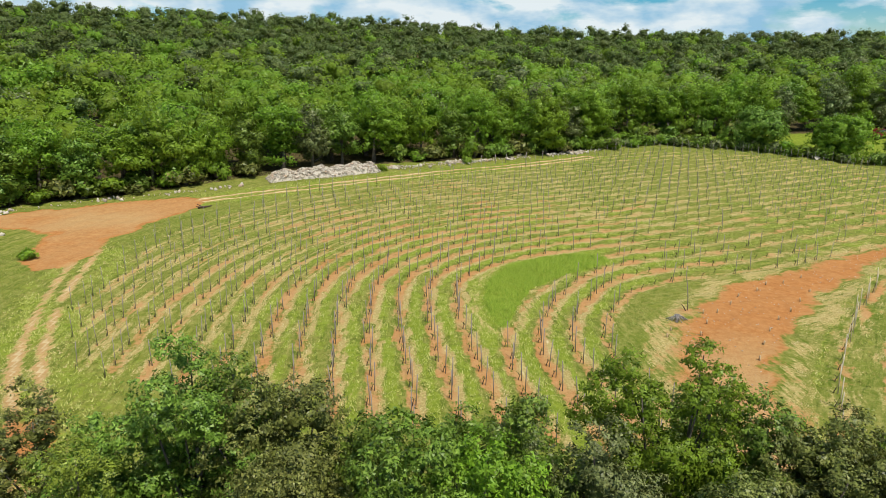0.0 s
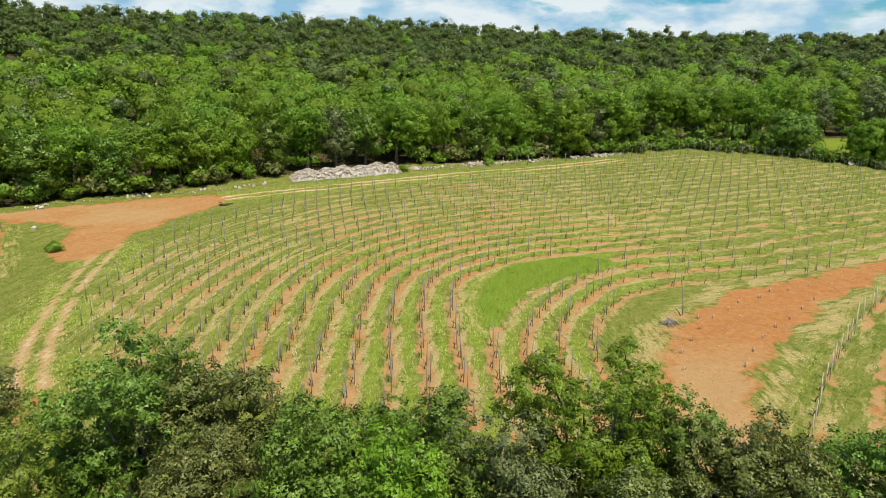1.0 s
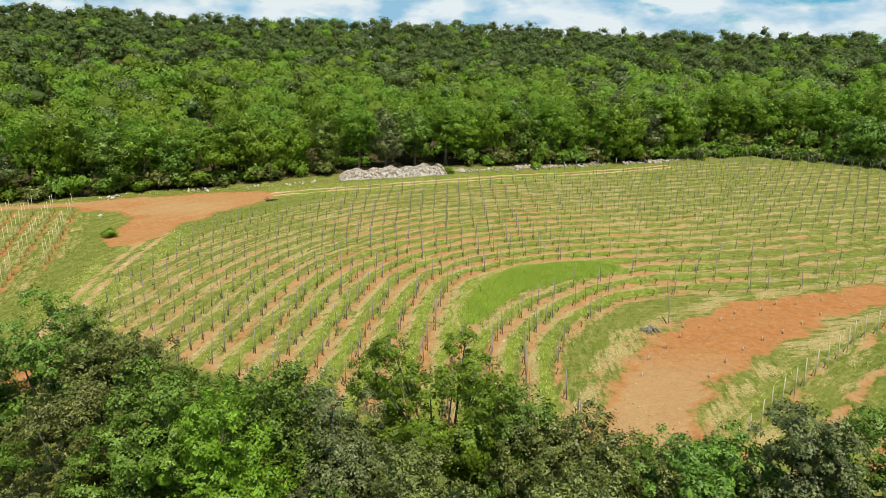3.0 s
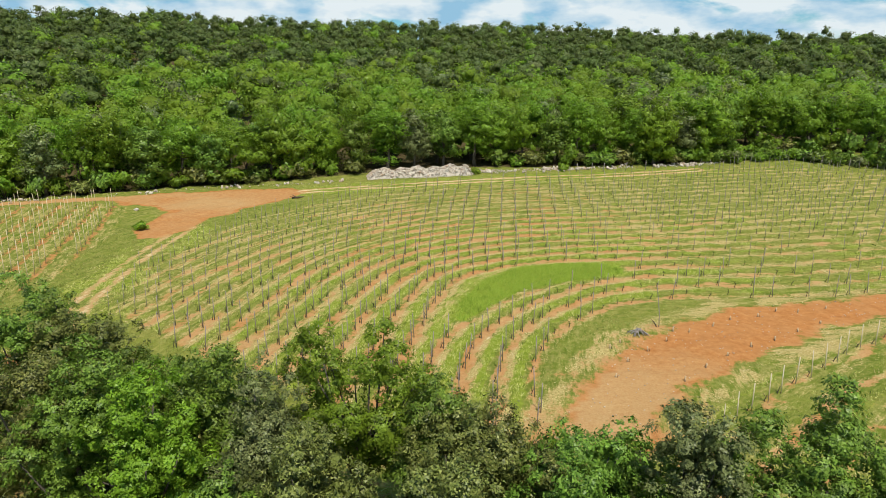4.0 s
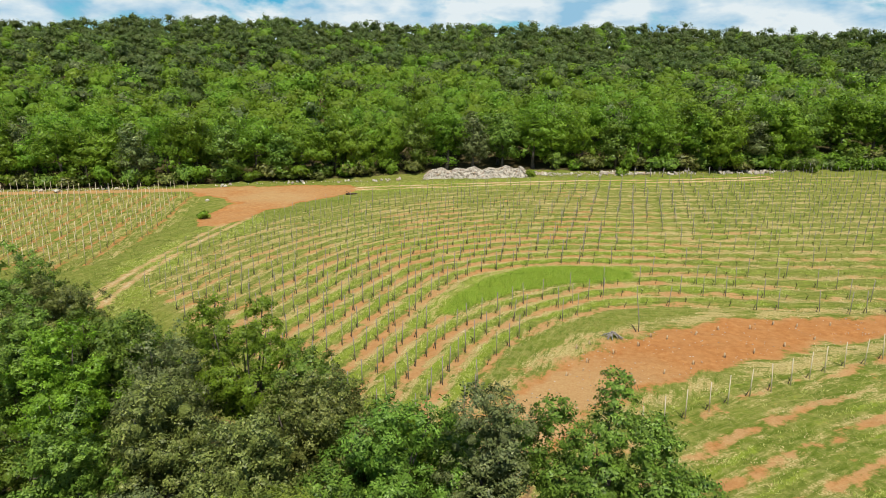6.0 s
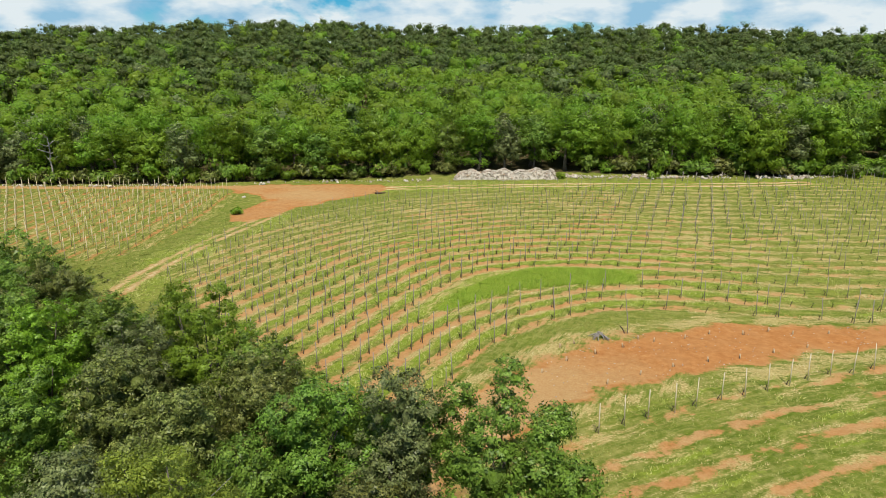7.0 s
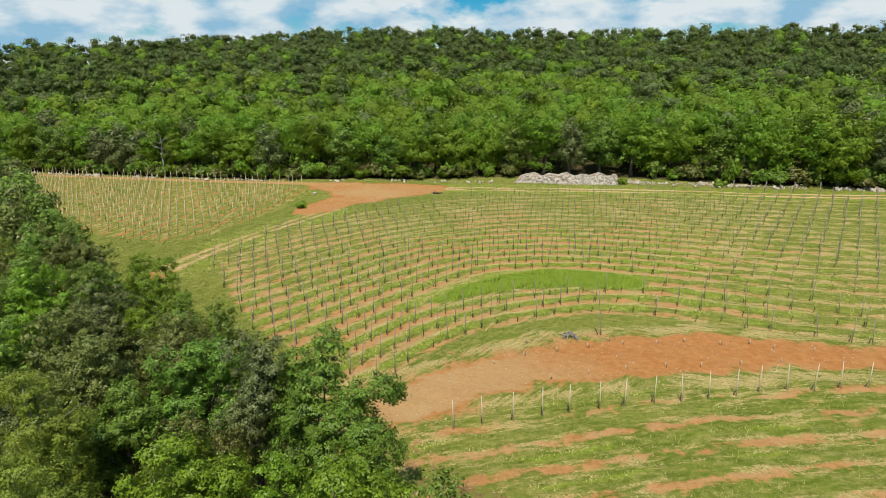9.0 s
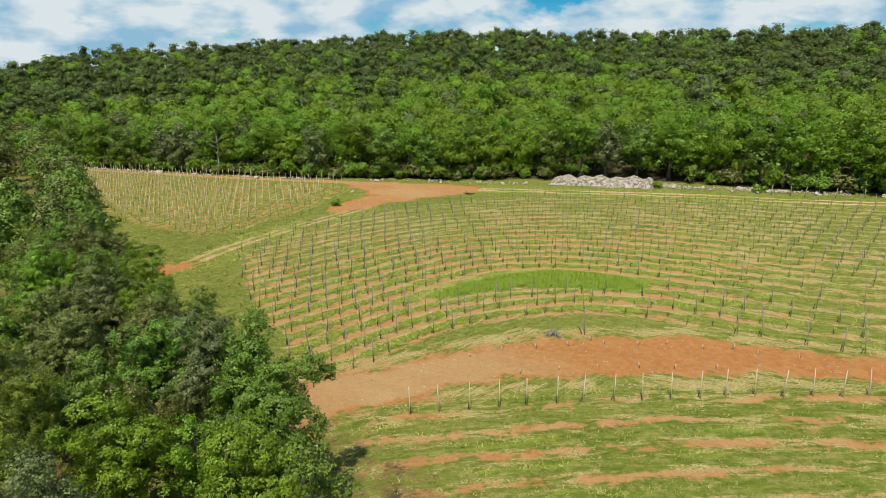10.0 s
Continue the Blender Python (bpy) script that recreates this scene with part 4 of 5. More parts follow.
def build_vines():
    r = np.random.default_rng(21)
    spots = []
    for k in range(0, 30):
        for p in offset_line(ROW_E, k * SPACING, 1.36):
            spots.append((*p, 0))
    for k in range(0, 4):
        for p in offset_line(ROW_A, k * inner_gap(ROW_A[:, 0] - 1.2 * k), 1.36):
            if k < 3 or p[1] < 33.6 or p[0] > 13:
                spots.append((*p, 0))
    P = np.array(spots)
    ok = inside(VINEYARD, P[:, 0], P[:, 1]) > -0.3
    ok &= inside(CRESCENT, P[:, 0], P[:, 1]) < 0
    P = P[ok]
    e = side_distance(ROW_E, P[:, 0], P[:, 1])
    # drop places where inner rows would cross the outer ones
    P = P[(np.abs(e - np.round(e / SPACING) * SPACING) < 0.3) | (e < -0.9)]
    L = []
    for k in range(-1, 34):
        for s in np.arange(-30, 90, 1.65):
            q = LEFT_START + LEFT_NORMAL * k * 1.95 + LEFT_DIR * s
            L.append((*q, 1))
    L = np.array(L)
    L = L[inside(LEFT_FIELD, L[:, 0], L[:, 1]) > 0.2]
    N = np.array([(*p, 2) for p in offset_line(ROW_N, 0.0, 1.42, NEAR_FIRST)])
    N = N[(N[:, 1] > 22.8) & (N[:, 0] < 60)]
    P[:, :2] += r.normal(0, 0.08, (len(P), 2))
    allp = np.vstack([P, L, N])
    allp = allp[r.uniform(0, 1, len(allp)) > 0.04]
    d = np.hypot(allp[:, 0] - 12, (allp[:, 1] - 28))
    allp = allp[np.argsort(d)]
    sets = {0: [vine_meshes(40 + i, 1.46, 0.025, STAKE_GREY) for i in range(4)], 1: [vine_meshes(50 + i, 1.95, 0.032, STAKE_PALE) for i in range(3)],
            2: [vine_meshes(60 + i, 1.48, 0.025, STAKE_TAN) for i in range(3)]}
    words = {0: "black vine stump tied to a weathered grey stake", 1: "young vine tied to a pale new wooden stake", 2: "short vine stump beside a pale wooden stake"}
    near = allp[:300]
    for x, y, kind in near:
        kind = int(kind)
        ms = sets[kind][int(r.integers(0, len(sets[kind])))]
        ob = thing("grapevine", pose(x + r.normal(0, 0.05), y + r.normal(0, 0.05), h1(x, y) - 0.03, r.normal(0, 2.2), r.normal(0, 2.2), r.uniform(-35, 35)), words[kind], "grapevine", "vines in rows")
        if kind or r.uniform() < bare_share(x, y):
            part("stake", ms[0], ob, "grey wooden stake" if kind == 0 else "pale wooden stake")
        part("vine_stump", ms[1], ob, "gnarled black stump")
        tagged(part("vine_foliage", ms[2], ob, "small fresh leaves"), kind="stuff")
    # the rest of the rows, too many to count
    for kind in (0, 1):
        vs, fs, mi, n = [], [], [], 0
        for x, y, kd in allp[300:]:
            if (1 if kd == 1 else 0) != kind:
                continue
            z = h1(x, y)
            a, b = r.normal(0, 0.04, 2)
            tall = (1.46 if kind == 0 else 1.95) * r.uniform(0.9, 1.08)
            w = (0.020 if y < 56 else 0.019) if kind == 0 else 0.030
            stub = 0.017 if y < 48 else 0.012
            made = [(tube([(x - 0.1, y, z - 0.1), (x - 0.03, y + r.normal(0, 0.04), z + r.uniform(0.10, 0.3))], [stub, stub * 0.75], 4), 1),
                    (leaves(np.array([x - 0.05, y, z + 0.32]) + r.normal(0, 0.08, (4, 3)), r.normal(0, 1, (4, 3)), 0.08, r)[:2], 2)]
            if kind or r.uniform() < bare_share(x, y):
                made.append((tube([(x, y, z - 0.1), (x + a * 1.4, y + b * 1.4, z + tall)], [w, w * 0.9], 4), 0))
            for (v, f), m in made:
                vs.append(v)
                fs.append(f + n)
                mi += [m] * len(f)
                n += len(v)
        if vs:
            nm, lab = (("staked_vines", "rows of vine stumps on grey stakes") if kind == 0 else ("pale_staked_vines", "rows of young vines on pale stakes"))
            me = mesh_from(nm, np.vstack(vs), np.vstack(fs), [STAKE_GREY if kind == 0 else STAKE_PALE, STUMP, VINE_LEAF])
            me.polygons.foreach_set("material_index", np.array(mi, np.int32))
            tagged(new(nm, me), lab, "grapevines", kind="stuff")


build_vines()


# ---- grass ----
def tufts(name, x, y, tall, mat, label, r, blades=3, wide=0.05):
    n = len(x)
    z = height(x, y)
    base = np.stack([x, y, z - 0.02], -1)
    vs = []
    for k in range(blades):
        a = r.uniform(0, 2 * math.pi, n)
        side = np.stack([np.cos(a), np.sin(a), np.zeros(n)], -1)
        lean = r.normal(0, 0.65, (n, 2))
        h = (tall * r.uniform(0.5, 1.3, n))[:, None]
        off = np.concatenate([r.normal(0, 0.08, (n, 2)), np.zeros((n, 1))], 1)
        tip = np.concatenate([lean * h, h], 1)
        w = wide * r.uniform(0.6, 1.4, n)[:, None]
        b = base + off
        vs.append(np.stack([b - side * w, b + side * w, b + tip], 1))
    t = np.stack(vs, 1).reshape(-1, 3, 3)
    face = unit(np.cross(t[:, 1] - t[:, 0], t[:, 2] - t[:, 0]))
    turned = face[:, 2] * 0.5 - face[:, 1] < 0
    t[turned] = t[turned][:, ::-1]
    face[turned] *= -1
    v = t.reshape(-1, 3)
    nrm = np.repeat(unit(face * 0.45 + np.array((0, 0, 1.0))), 3, axis=0)
    tagged(new(name, mesh_from(name, v, np.arange(len(v)).reshape(-1, 3), mat, normals=nrm)), label, "grass", kind="stuff")


def build_grass():
    r = np.random.default_rng(31)
    n = 150000
    x, y = r.uniform(-34, 42, n), r.uniform(19, 80, n)
    keep = r.uniform(0, 1, n) < np.clip(1.25 - (y - 19) / 75, 0.25, 1)
    x, y = x[keep], y[keep]
    c = cover_at(x, y)
    q = r.uniform(0, 1, len(x))
    bare = c[:, 0] > 0.42
    lush = ~bare & (c[:, 2] > 0.25 + 0.3 * q) & (r.uniform(0, 1, len(x)) < 0.72)
    dry = ~bare & ~lush & (c[:, 1] + 0.25 * (c[:, 2] > 0.3) > 0.25 + 0.35 * q)
    rest = ~bare & ~lush & ~dry & (q < 0.7 - 1.6 * c[:, 0])
    cres = inside(CRESCENT, x, y) > 0
    tufts("meadow_grass", x[rest], y[rest], 0.13, GRASS, "tufts of mown green and yellow grass", r, 3, 0.022)
    tufts("green_grass", x[lush & ~cres], y[lush & ~cres], 0.15, LUSH, "bright green grass between the vine rows", r, 4, 0.022)
    tufts("straw", x[dry], y[dry], 0.07, STRAW, "dry cut straw beside the vine rows", r, 3, 0.025)
    m = 24000
    x, y = r.uniform(1, 14, m), r.uniform(33, 50, m)
    k = inside(CRESCENT, x, y) > 0.05
    tufts("tall_grass", x[k], y[k], 0.13 + 0.22 * patchy(x[k], y[k], 1.4, 23), TALL, "tall lush green grass in a crescent", r, 4, 0.022)


build_grass()


# ---- shrubs, lone trees, dead trees ----
def make_shrub(x, y, top, radius, kind, seed, label, name="bush", category="bush", leaf=0.16, count=900, group=""):
    r = np.random.default_rng(seed)
    ob = thing(name, pose(x, y, h1(x, y) - 0.05), label, category, group)
    bl = [(r.normal(0, radius * 0.42), r.normal(0, radius * 0.42), r.uniform(0.25, 0.8) * top, radius * r.uniform(0.3, 0.5)) for _ in range(9)]
    for b in bl[:4]:
        v, f = tube([(0, 0, 0), (b[0] * 0.6, b[1] * 0.6, b[2] * 0.5), b[:3]], [0.04, 0.03, 0.012], 5)
        part("stem", mesh_from("stem", v, f, BARK), ob)
    v, f, nrm = tuft_leaves(bl, count // 10, 10, leaf, r, leaf * 0.9, 0.3, crown=(0, 0, top * 0.3))
    part("foliage", mesh_from("foliage", v, f, LEAF[kind], normals=nrm), ob)
    return ob


for i, (x, y, top, radius, kind) in enumerate([(45.9, 95.6, 6.4, 4.8, "oak"), (54.3, 89.2, 6.7, 5.0, "leafy"), (61.0, 85.5, 4.0, 2.8, "oak"), (14.5, 92.2, 8.2, 3.6, "bright"), (22.0, 97.0, 8.6, 3.6, "bright")]):
    make_tree(x, y, top, radius, kind, 500 + i, "broad round oak standing behind the vineyard", 0.20, 9500 if i < 2 else 7000, 70 if i < 2 else 52, 0.1, -0.7 if i < 2 else 0.4, "", 0.26, 20, soft=0.75)

r_hedge = np.random.default_rng(77)
HEDGE = curve_points([(22, 94.6), (27, 96.6), (33, 97.2), (40, 95.6), (46, 92.8), (51, 88.6), (58, 82.6), (66, 76)], 10)
for i, s_ in enumerate(np.linspace(0, len(HEDGE) - 1.01, 46)):
    hx, hy = HEDGE[int(s_)] + (HEDGE[int(s_) + 1] - HEDGE[int(s_)]) * (s_ % 1)
    make_shrub(hx + r_hedge.normal(0, 0.4), hy + r_hedge.uniform(0.0, 1.8), r_hedge.uniform(0.9, 1.7), r_hedge.uniform(1.1, 1.7), ["leafy", "oak", "oak", "grey"][i % 4], 600 + i,
               "scrubby bush in the hedge behind the vineyard", leaf=0.2, count=800, group="hedge bushes")
make_shrub(-32.0, 47.8, 0.75, 0.5, "bright", 640, "small green bush on the bare red earth", leaf=0.13, count=700)
make_shrub(-7.6, 81.0, 0.7, 0.5, "bright", 641, "yellow-green broom beside the stone heap", count=700)
make_shrub(3.0, 85.4, 0.9, 0.9, "bright", 642, "yellow-green broom at the wood's edge", count=700)

for i in range(46):
    bx, by = -9 + 0.74 * i + r_hedge.normal(0, 0.7), r_hedge.uniform(7.2, 15.2)
    make_shrub(bx, by, r_hedge.uniform(1.6, 3.4), r_hedge.uniform(1.0, 1.5), ["oak", "holm", "grey", "oak"][i % 4], 720 + i, "leafy bush growing under the copse trees", leaf=0.065, count=2200, group="copse bushes")

line_ = curve_points(WOOD_EDGE, 30)
seg_ = np.r_[0, np.cumsum(np.hypot(*np.diff(line_, axis=0).T))]
under = [make_shrub(-480 + 6 * i, -420, 2.2, 1.7, k, 660 + i, "dark undergrowth bush at the wood's edge", leaf=0.26, count=900, group="undergrowth") for i, k in enumerate(("oak", "leafy", "holm"))]
for i, s_ in enumerate(np.arange(30, seg_[-1], 2.1)):
    x, y = np.interp(s_, seg_, line_[:, 0]) + r_hedge.normal(0, 0.5), np.interp(s_, seg_, line_[:, 1]) + r_hedge.uniform(0.2, 1.6)
    if not (-112 < x < 46 and y > 26) or -22 < x < -8:
        continue
    m = pose(x, y, h1(x, y) - 0.1, 0, 0, r_hedge.uniform(0, 360)) @ Matrix.Diagonal((*[r_hedge.uniform(0.7, 1.2)] * 2, r_hedge.uniform(0.6, 1.3), 1))
    ob = under[i % 3] if under[i % 3].location.x < -400 else copy_thing(under[i % 3], Matrix())
    ob.matrix_basis = m


def paint_material(name, colour, rough):
    m, n, l, b = node_material(name, rough)
    g = n.new("ShaderNodeNewGeometry").outputs["Position"]
    l.new(mix(n, l, noise_node(n, l, 6.0, 4.0, 0.6, g), colour, tuple(c * 0.7 for c in colour)), b.inputs["Base Color"])
    return m


def section_mesh(name, outline, half, slope, mat, bevel=0.06):
    """A body from its side outline: width 2 * half, drawn in by slope at each height, edges rounded."""
    bm = bmesh.new()
    rings = [[bm.verts.new((x, sgn * (half - slope * z), z)) for x, z in outline] for sgn in (-1, 1)]
    n = len(outline)
    bm.faces.new(rings[0])
    bm.faces.new(rings[1][::-1])
    for i in range(n):
        bm.faces.new((rings[0][(i + 1) % n], rings[0][i], rings[1][i], rings[1][(i + 1) % n]))
    bmesh.ops.bevel(bm, geom=bm.edges[:], offset=bevel, segments=2, affect="EDGES", profile=0.6)
    bmesh.ops.recalc_face_normals(bm, faces=bm.faces)
    me = bpy.data.meshes.new(name)
    bm.to_mesh(me)
    bm.free()
    me.materials.append(mat)
    return me


def parked_car(x, y, turn):
    car = thing("car", pose(x, y, h1(x, y), 0, 0, turn), "dark red small car parked by the wood", "car")
    paint, rubber, glass = paint_material("car_paint", (0.16, 0.012, 0.014), 0.3), paint_material("tyre_rubber", (0.02, 0.02, 0.02), 0.9), paint_material("car_glass", (0.03, 0.035, 0.04), 0.08)
    part("body", section_mesh("car_body", [(-1.95, 0.30), (1.95, 0.30), (2.0, 0.58), (1.85, 0.74), (0.95, 0.88), (-1.8, 0.92), (-2.0, 0.62)], 0.86, 0.04, paint), car)
    part("cabin", section_mesh("car_cabin", [(-1.75, 0.88), (1.0, 0.86), (0.35, 1.38), (0.1, 1.44), (-1.2, 1.44), (-1.5, 1.34)], 0.98, 0.22, paint), car)
    part("side_windows", section_mesh("car_side_windows", [(-1.45, 0.95), (0.70, 0.94), (0.25, 1.32), (-1.2, 1.34)], 0.992, 0.22, glass, 0.01), car, "dark side windows")
    part("windscreen", section_mesh("car_windscreen", [(0.98, 0.93), (1.02, 0.93), (0.44, 1.36), (0.40, 1.36)], 0.88, 0.22, glass, 0.005), car, "dark windscreen")
    for wx in (-1.25, 1.28):
        for wy in (-0.78, 0.78):
            v, f = tube([(wx, wy - 0.10, 0.31), (wx, wy - 0.09, 0.31), (wx, wy + 0.09, 0.31), (wx, wy + 0.10, 0.31)], [0.27, 0.31, 0.31, 0.27], 16)
            part("wheel", mesh_from("wheel", v, f, rubber), car, "black wheel")


parked_car(66.0, 99.2, 28)


def dead_tree(x, y, tall, seed):
    r = np.random.default_rng(seed)
    ob = thing("dead_tree", pose(x, y, h1(x, y) - 0.1), "bare grey dead tree with broken branches", "dead tree")
    path = np.column_stack([np.cumsum(r.normal(0, 0.22, 7)), np.cumsum(r.normal(0, 0.12, 7)), np.linspace(0, tall, 7)])
    v, f = tube(path, np.linspace(0.15, 0.06, 7), 6)
    part("trunk", mesh_from("trunk", v, f, DEAD, True), ob)
    for k in range(12):
        i = int(r.integers(3, 7))
        a = path[i]
        ang, ln = r.uniform(0, 2 * math.pi), r.uniform(0.8, 1.9)
        e = a + np.array([math.cos(ang) * ln, math.sin(ang) * ln, r.uniform(-0.6, 0.9)])
        tip = e + np.array([math.cos(ang) * 0.3, math.sin(ang) * 0.3, 0]) + r.normal(0, 0.45, 3)
        v, f = tube([a, (a + e) / 2 + r.normal(0, 0.22, 3), e, tip], [0.085, 0.07, 0.05, 0.02], 5)
        part("branch", mesh_from("branch", v, f, DEAD), ob)


dead_tree(-71.6, 48.2, 6.6, 1)
dead_tree(-90.0, 39.6, 6.5, 2)
dead_tree(-81.8, 43.7, 4.8, 3)


# ---- stones ----
def stone_meshes(n):
    out = []
    r = np.random.default_rng(91)
    for i in range(n):
        bm = bmesh.new()
        for p in r.normal(0, 1, (13, 3)):
            p = p / np.linalg.norm(p) * r.uniform(0.8, 1.1) * np.array([1.0, 0.75, 0.55])
            bm.verts.new(p * 0.5)
        res = bmesh.ops.convex_hull(bm, input=bm.verts)
        bmesh.ops.delete(bm, geom=[v for v in bm.verts if not v.link_faces], context="VERTS")
        me = bpy.data.meshes.new("stone")
        bm.to_mesh(me)
        bm.free()
        me.materials.append(STONE)
        out.append(me)
    return out


STONES = stone_meshes(8)


def stone_heap():
    a, b = np.array((-20.7, 75.5)), np.array((-8.2, 81.7))
    u = (b - a) / np.linalg.norm(b - a)
    w = np.array((-u[1], u[0]))
    ln = np.linalg.norm(b - a)
    mid = (a + b) / 2
    heap = thing("stone_heap", pose(mid[0], mid[1], h1(*mid)), "long heap of pale limestone rubble cleared from the field", "stone heap")

    def top(s, q):
        ends = smooth(s, 0, 1.2) * smooth(ln - s, 0, 0.9)
        return (0.86 + 0.10 * math.sin(s * 1.3) + 0.16 * math.sin(s * 2.9 + 1)) * float(ends) * max(0.0, 1 - (q / 1.75) ** 2) ** 0.7

    S, Q = np.linspace(0, ln, 60), np.linspace(-1.9, 1.9, 16)
    r = np.random.default_rng(92)
    vs = [(a[0] + u[0] * s + w[0] * q - mid[0], a[1] + u[1] * s + w[1] * q - mid[1], h1(*(a + u * s + w * q)) - h1(*mid) + top(s, q) - 0.12 + r.normal(0, 0.08)) for s in S for q in Q]
    fs = [(i * 16 + k, (i + 1) * 16 + k, (i + 1) * 16 + k + 1, i * 16 + k + 1) for i in range(59) for k in range(15)]
    part("rubble", mesh_from("rubble", vs, fs, STONE), heap)
    base = [(np.array([q.co for q in me.vertices]), np.array([tuple(p.vertices) for p in me.polygons])) for me in STONES]
    vs, fs, n = [], [], 0
    for k in range(900):
        s, q = r.uniform(0.05, ln - 0.05), r.uniform(-1.9, 1.0)
        p = a + u * s + w * q
        v, f = base[int(r.integers(0, 8))]
        v = v @ np.array(Euler(r.uniform(0, 6.28, 3)).to_matrix()).T * r.uniform(0.14, 0.36) * np.array((1, 1, 0.7))
        vs.append(v + np.array((p[0] - mid[0], p[1] - mid[1], h1(*p) - h1(*mid) + top(s, q) + 0.05)))
        fs.append(f + n)
        n += len(v)
    tagged(part("loose_rubble", mesh_from("loose_rubble", np.vstack(vs), np.vstack(fs), STONE), heap), kind="stuff")
    for k in range(300):
        s, q = r.uniform(0.1, ln - 0.1), r.uniform(-1.75, 1.1)
        p = a + u * s + w * q
        ob = part("stone", STONES[int(r.integers(0, 8))], heap)
        size = r.uniform(0.3, 0.75)
        ob.matrix_basis = Matrix.LocRotScale((p[0] - mid[0], p[1] - mid[1], h1(*p) - h1(*mid) + top(s, q)), Euler((r.normal(0, 0.35), r.normal(0, 0.35), r.uniform(0, 6.28))), (size, size, size * 0.8))


stone_heap()


def rubble_line(name, pts, n, wide, seed, label):
    """Low stones strewn along the edge of the wood, too many to count."""
    r = np.random.default_rng(seed)
    line = curve_points(pts, 12)
    base = []
    for me in STONES:
        v = np.array([q.co for q in me.vertices])
        base.append((v, np.array([tuple(p.vertices) for p in me.polygons])))
    vs, fs, k = [], [], 0
    for _ in range(n):
        i = r.uniform(0, len(line) - 1.01)
        p = line[int(i)] + (line[int(i) + 1] - line[int(i)]) * (i % 1) + r.normal(0, wide, 2)
        v, f = base[int(r.integers(0, 8))]
        m = np.array(Euler(r.uniform(0, 6.28, 3)).to_matrix())
        size = r.uniform(0.15, 0.55) * (0.6 + 0.8 * (noise.noise((p[0] * 0.3, p[1] * 0.3, 0)) > 0))
        vs.append(v @ m.T * size + np.array((p[0], p[1], h1(*p) + 0.06)))
        fs.append(f + k)
        k += len(v)
    tagged(new(name, mesh_from(name, np.vstack(vs), np.vstack(fs), STONE)), label, "stones", kind="stuff")


rubble_line("rubble", [(-7.5, 82.0), (-4, 83), (1.5, 85.6), (6, 87.3), (12, 90)], 420, 0.5, 1, "pale stones strewn below the wood")
rubble_line("rubble_bank", [(15, 91), (19, 93), (23, 95.5)], 160, 0.5, 2, "pale stone bank at the end of the track")
rubble_line("edge_stones", [(-105, 28.8), (-90, 36.5), (-78, 42.6), (-61, 51.2), (-50, 56.6)], 380, 0.45, 3, "pale stones along the foot of the wood")
rubble_line("corner_stones", [(-46, 58.8), (-38, 64.5), (-30, 68.2), (-23, 72.5)], 80, 0.4, 4, "scattered stones beside the red earth")
def pebbles(n):
    """Small pale stones lying on the bare red earth."""
    r = np.random.default_rng(97)
    base = [(np.array([q.co for q in me.vertices]), np.array([tuple(p.vertices) for p in me.polygons])) for me in STONES]
    x, y = r.uniform(10, 36, n * 6), r.uniform(20, 50, n * 6)
    ok = inside(DIRT, x, y) > -0.3
    vs, fs, k = [], [], 0
    for px, py in list(zip(x[ok], y[ok]))[:n]:
        v, f = base[int(r.integers(0, 8))]
        vs.append(v * r.uniform(0.04, 0.11) + np.array((px, py, h1(px, py) + 0.01)))
        fs.append(f + k)
        k += len(v)
    tagged(new("pebbles", mesh_from("pebbles", np.vstack(vs), np.vstack(fs), STONE)), "small pale stones on the bare red earth", "pebbles", kind="stuff")


pebbles(420)
for x, y, size in ((-38.0, 54.1, 0.7), (50.7, 88.0, 1.4), (-80, 40.9, 1.5), (-60.5, 50.2, 1.3)):
    ob = tagged(new("boulder", STONES[int(abs(x)) % 8]), "pale limestone boulder lying in the grass", "boulder")
    ob.matrix_basis = Matrix.LocRotScale((x, y, h1(x, y) + size * 0.12), Euler((0.2, 0.1, x)), (size, size, size * 0.8))


# ---- small wooden things in the field ----
def stick_pile(x, y):
    r = np.random.default_rng(93)
    ob = thing("stick_pile", pose(x, y, h1(x, y)) @ Matrix.Scale(0.78, 4), "small pile of grey cut vine sticks on the grass", "stick pile")
    for k in range(22):
        ang = r.uniform(0, 2 * math.pi)
        a = np.array([math.cos(ang), math.sin(ang) * 0.8, 0]) * r.uniform(0.45, 0.85)
        a[2] = 0.03
        e = np.array([r.normal(0, 0.12), r.normal(0, 0.12), r.uniform(0.3, 0.5)])
        v, f = tube([a, (a + e) / 2 + (0, 0, 0.04), e, e - a * 0.25], [0.03, 0.035, 0.03, 0.02], 5)
        part("stick", mesh_from("stick", v, f, DEAD if k % 2 else STAKE_GREY), ob)


stick_pile(13.9, 36.0)

pole = thing("pole", pose(15.1, 37.6, h1(15.1, 37.6), 0, -4, 0), "tall thin crooked pole stuck in the ground", "pole")
v_, f_ = tube([(0, 0, -0.2), (0.03, 0, 0.8), (-0.04, 0, 1.7), (-0.10, 0.03, 2.4), (-0.06, 0, 2.85)], [0.028, 0.026, 0.024, 0.020, 0.015], 6)
part("shaft", mesh_from("shaft", v_, f_, STAKE_GREY), pole)
old = thing("vine_stump", pose(14.85, 37.5, h1(14.85, 37.5)) @ Matrix.Scale(0.62, 4), "leaning black vine stump beside the pole", "vine stump")
v_, f_ = tube([(0.2, 0, -0.05), (0.08, 0, 0.25), (-0.12, 0.02, 0.5), (-0.32, 0.0, 0.72)], [0.06, 0.05, 0.05, 0.025], 6)
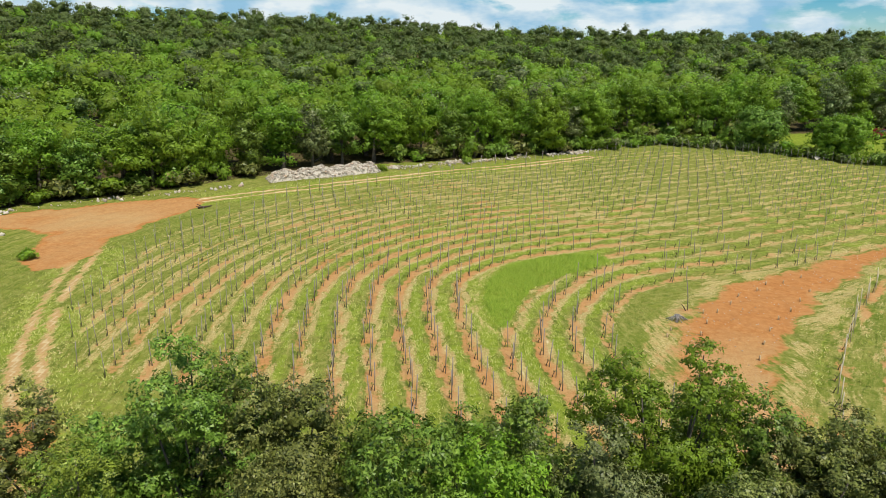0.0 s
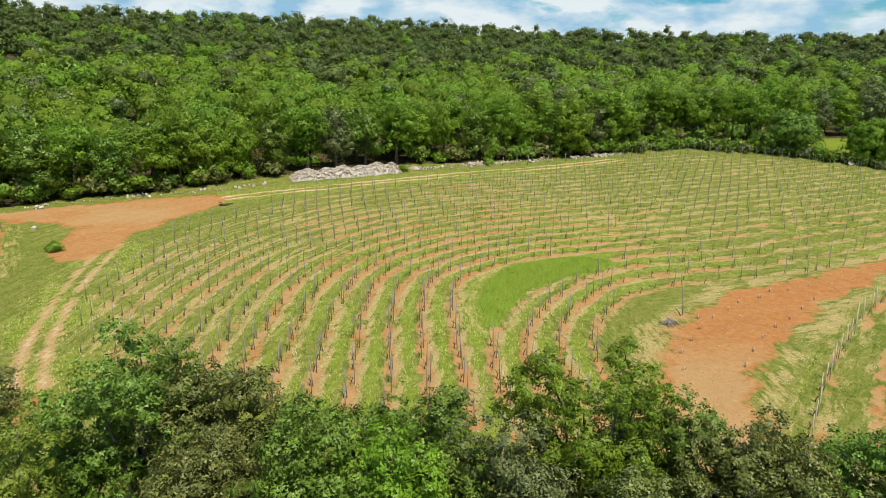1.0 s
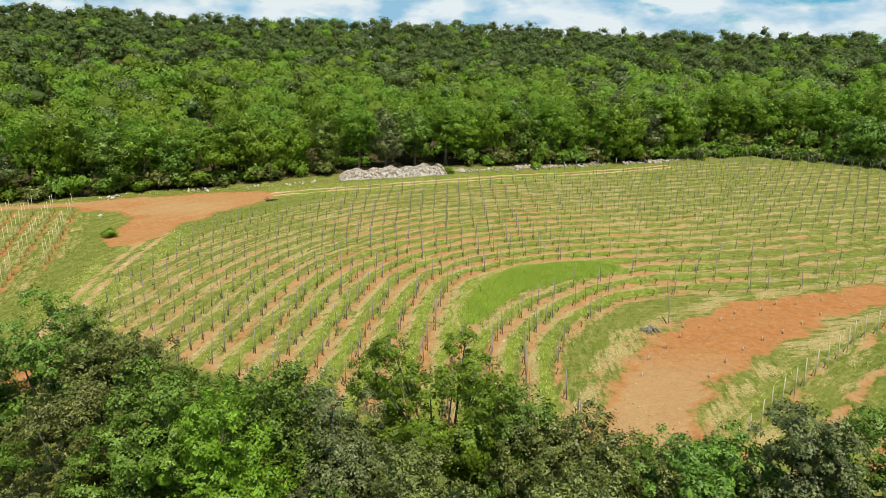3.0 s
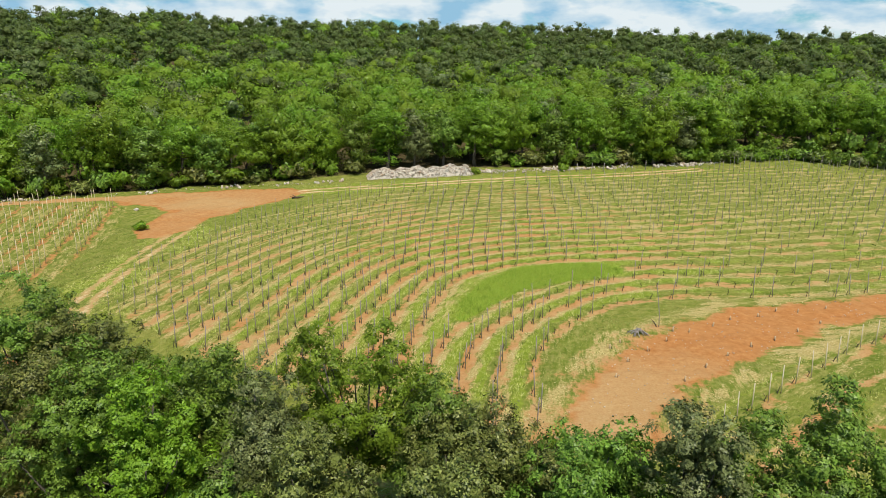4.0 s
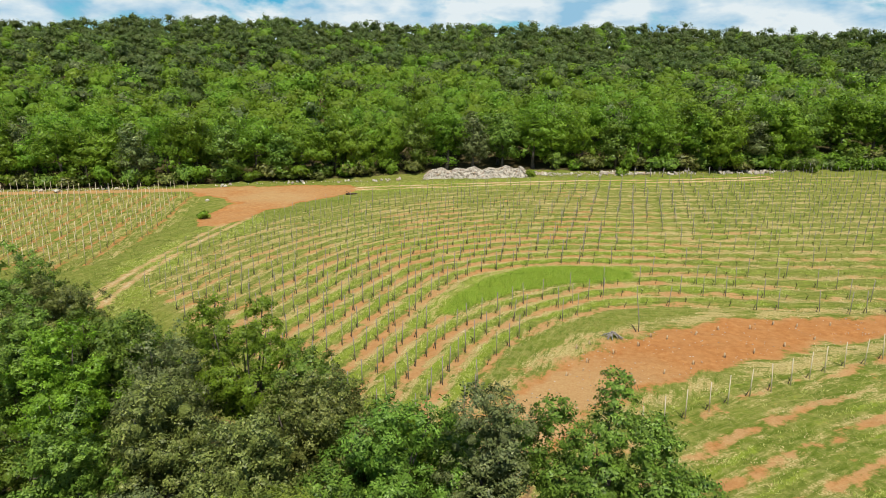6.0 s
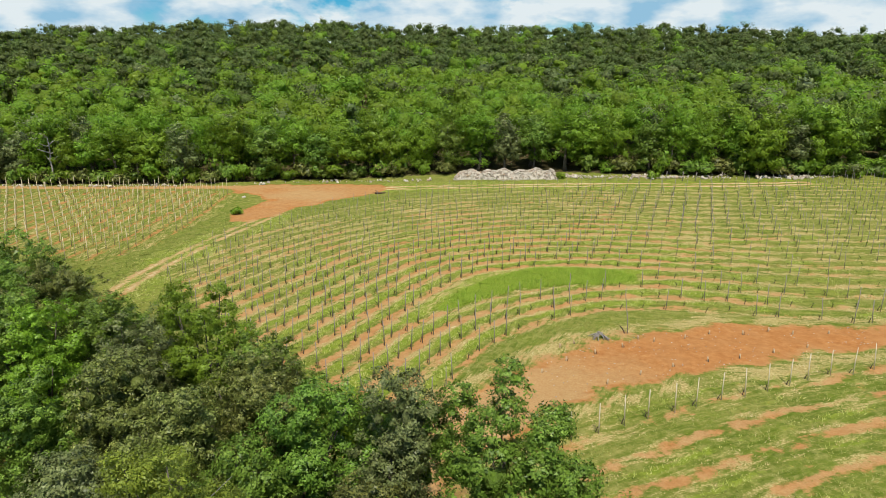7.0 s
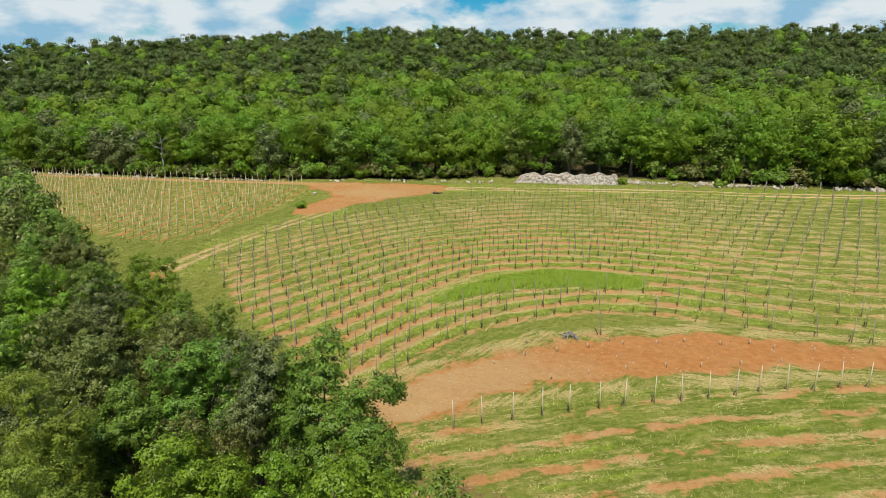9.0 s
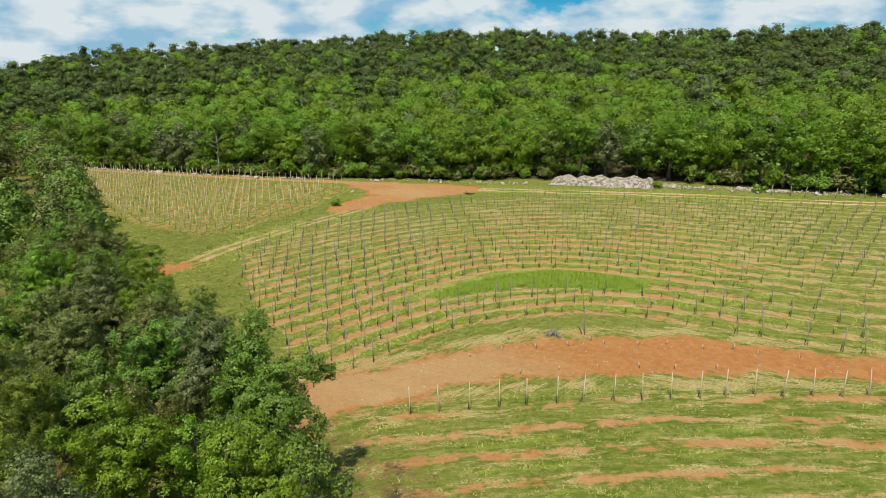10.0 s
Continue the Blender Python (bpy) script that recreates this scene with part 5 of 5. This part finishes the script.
part("wood", mesh_from("wood", v_, f_, STUMP), old)

PEGS = [(12.5, 33.5), (13.0, 34.4), (13.5, 32.0), (13.0, 29.9), (14.5, 33.8), (15.5, 35.5), (15.9, 37.1), (16.8, 37.2), (18.2, 38.6), (19.3, 40.0), (21.0, 41.0), (22.2, 42.3), (23.5, 42.5), (25.3, 43.6), (16.3, 30.6), (17.4, 32.5), (18.6, 34.3), (20.0, 36.1), (21.4, 37.4), (22.9, 39.1), (24.4, 40.8)]
PEG_WOOD = bark_material("peg_wood", (0.36, 0.25, 0.14), (0.52, 0.40, 0.26), 14)
v_, f_ = tube([(0, 0, -0.1), (0.01, 0, 0.25)], [0.045, 0.04], 6)
PEG = mesh_from("peg_body", v_, f_, PEG_WOOD)
v_, f_ = tube([(-0.10, 0.02, -0.03), (-0.06, 0, 0.1), (-0.12, 0.03, 0.2)], [0.015, 0.012, 0.007], 5)
PLANT = mesh_from("young_vine", v_, f_, STUMP)
for i, (x, y) in enumerate(PEGS):
    ob = thing("peg", pose(x, y, h1(x, y), r_hedge.normal(0, 5), r_hedge.normal(0, 5), r_hedge.uniform(0, 360)), "short pale peg with a young vine in red earth", "peg", "pegs in the red earth")
    part("peg_body", PEG, ob)
    part("young_vine", PLANT, ob, "thin dark young vine")

log = thing("fallen_log", pose(-23.8, 62.9, h1(-23.8, 62.9) + 0.1, 0, 0, 20), "dark fallen branch lying in the grass", "log")
for k, (e, w_) in enumerate((((0.9, 0.1, 0.1), 0.1), ((-0.5, 0.2, 0.35), 0.06), ((-0.6, -0.3, 0.2), 0.05))):
    v_, f_ = tube([(-0.5 * e[0], -0.5 * e[1], 0), (0, 0, 0.05), e], [w_, w_, w_ * 0.5], 6)
    part("branch" if k else "trunk", mesh_from("branch", v_, f_, STUMP), log)

v_, f_ = tube([(0, 0, -0.2), (0.02, 0, 1.15)], [0.05, 0.045], 6)
POST = mesh_from("fence_post", v_, f_, STAKE_GREY)
for x, y in ((5.0, 84.9), (6.9, 85.5), (8.3, 86.0), (11.1, 87.2), (13.6, 88.6)):
    tagged(new("fence_post", POST), "weathered grey post at the track's side", "fence post", "posts along the track").matrix_basis = pose(x, y, h1(x, y), r_hedge.normal(0, 4), r_hedge.normal(0, 4), 0)
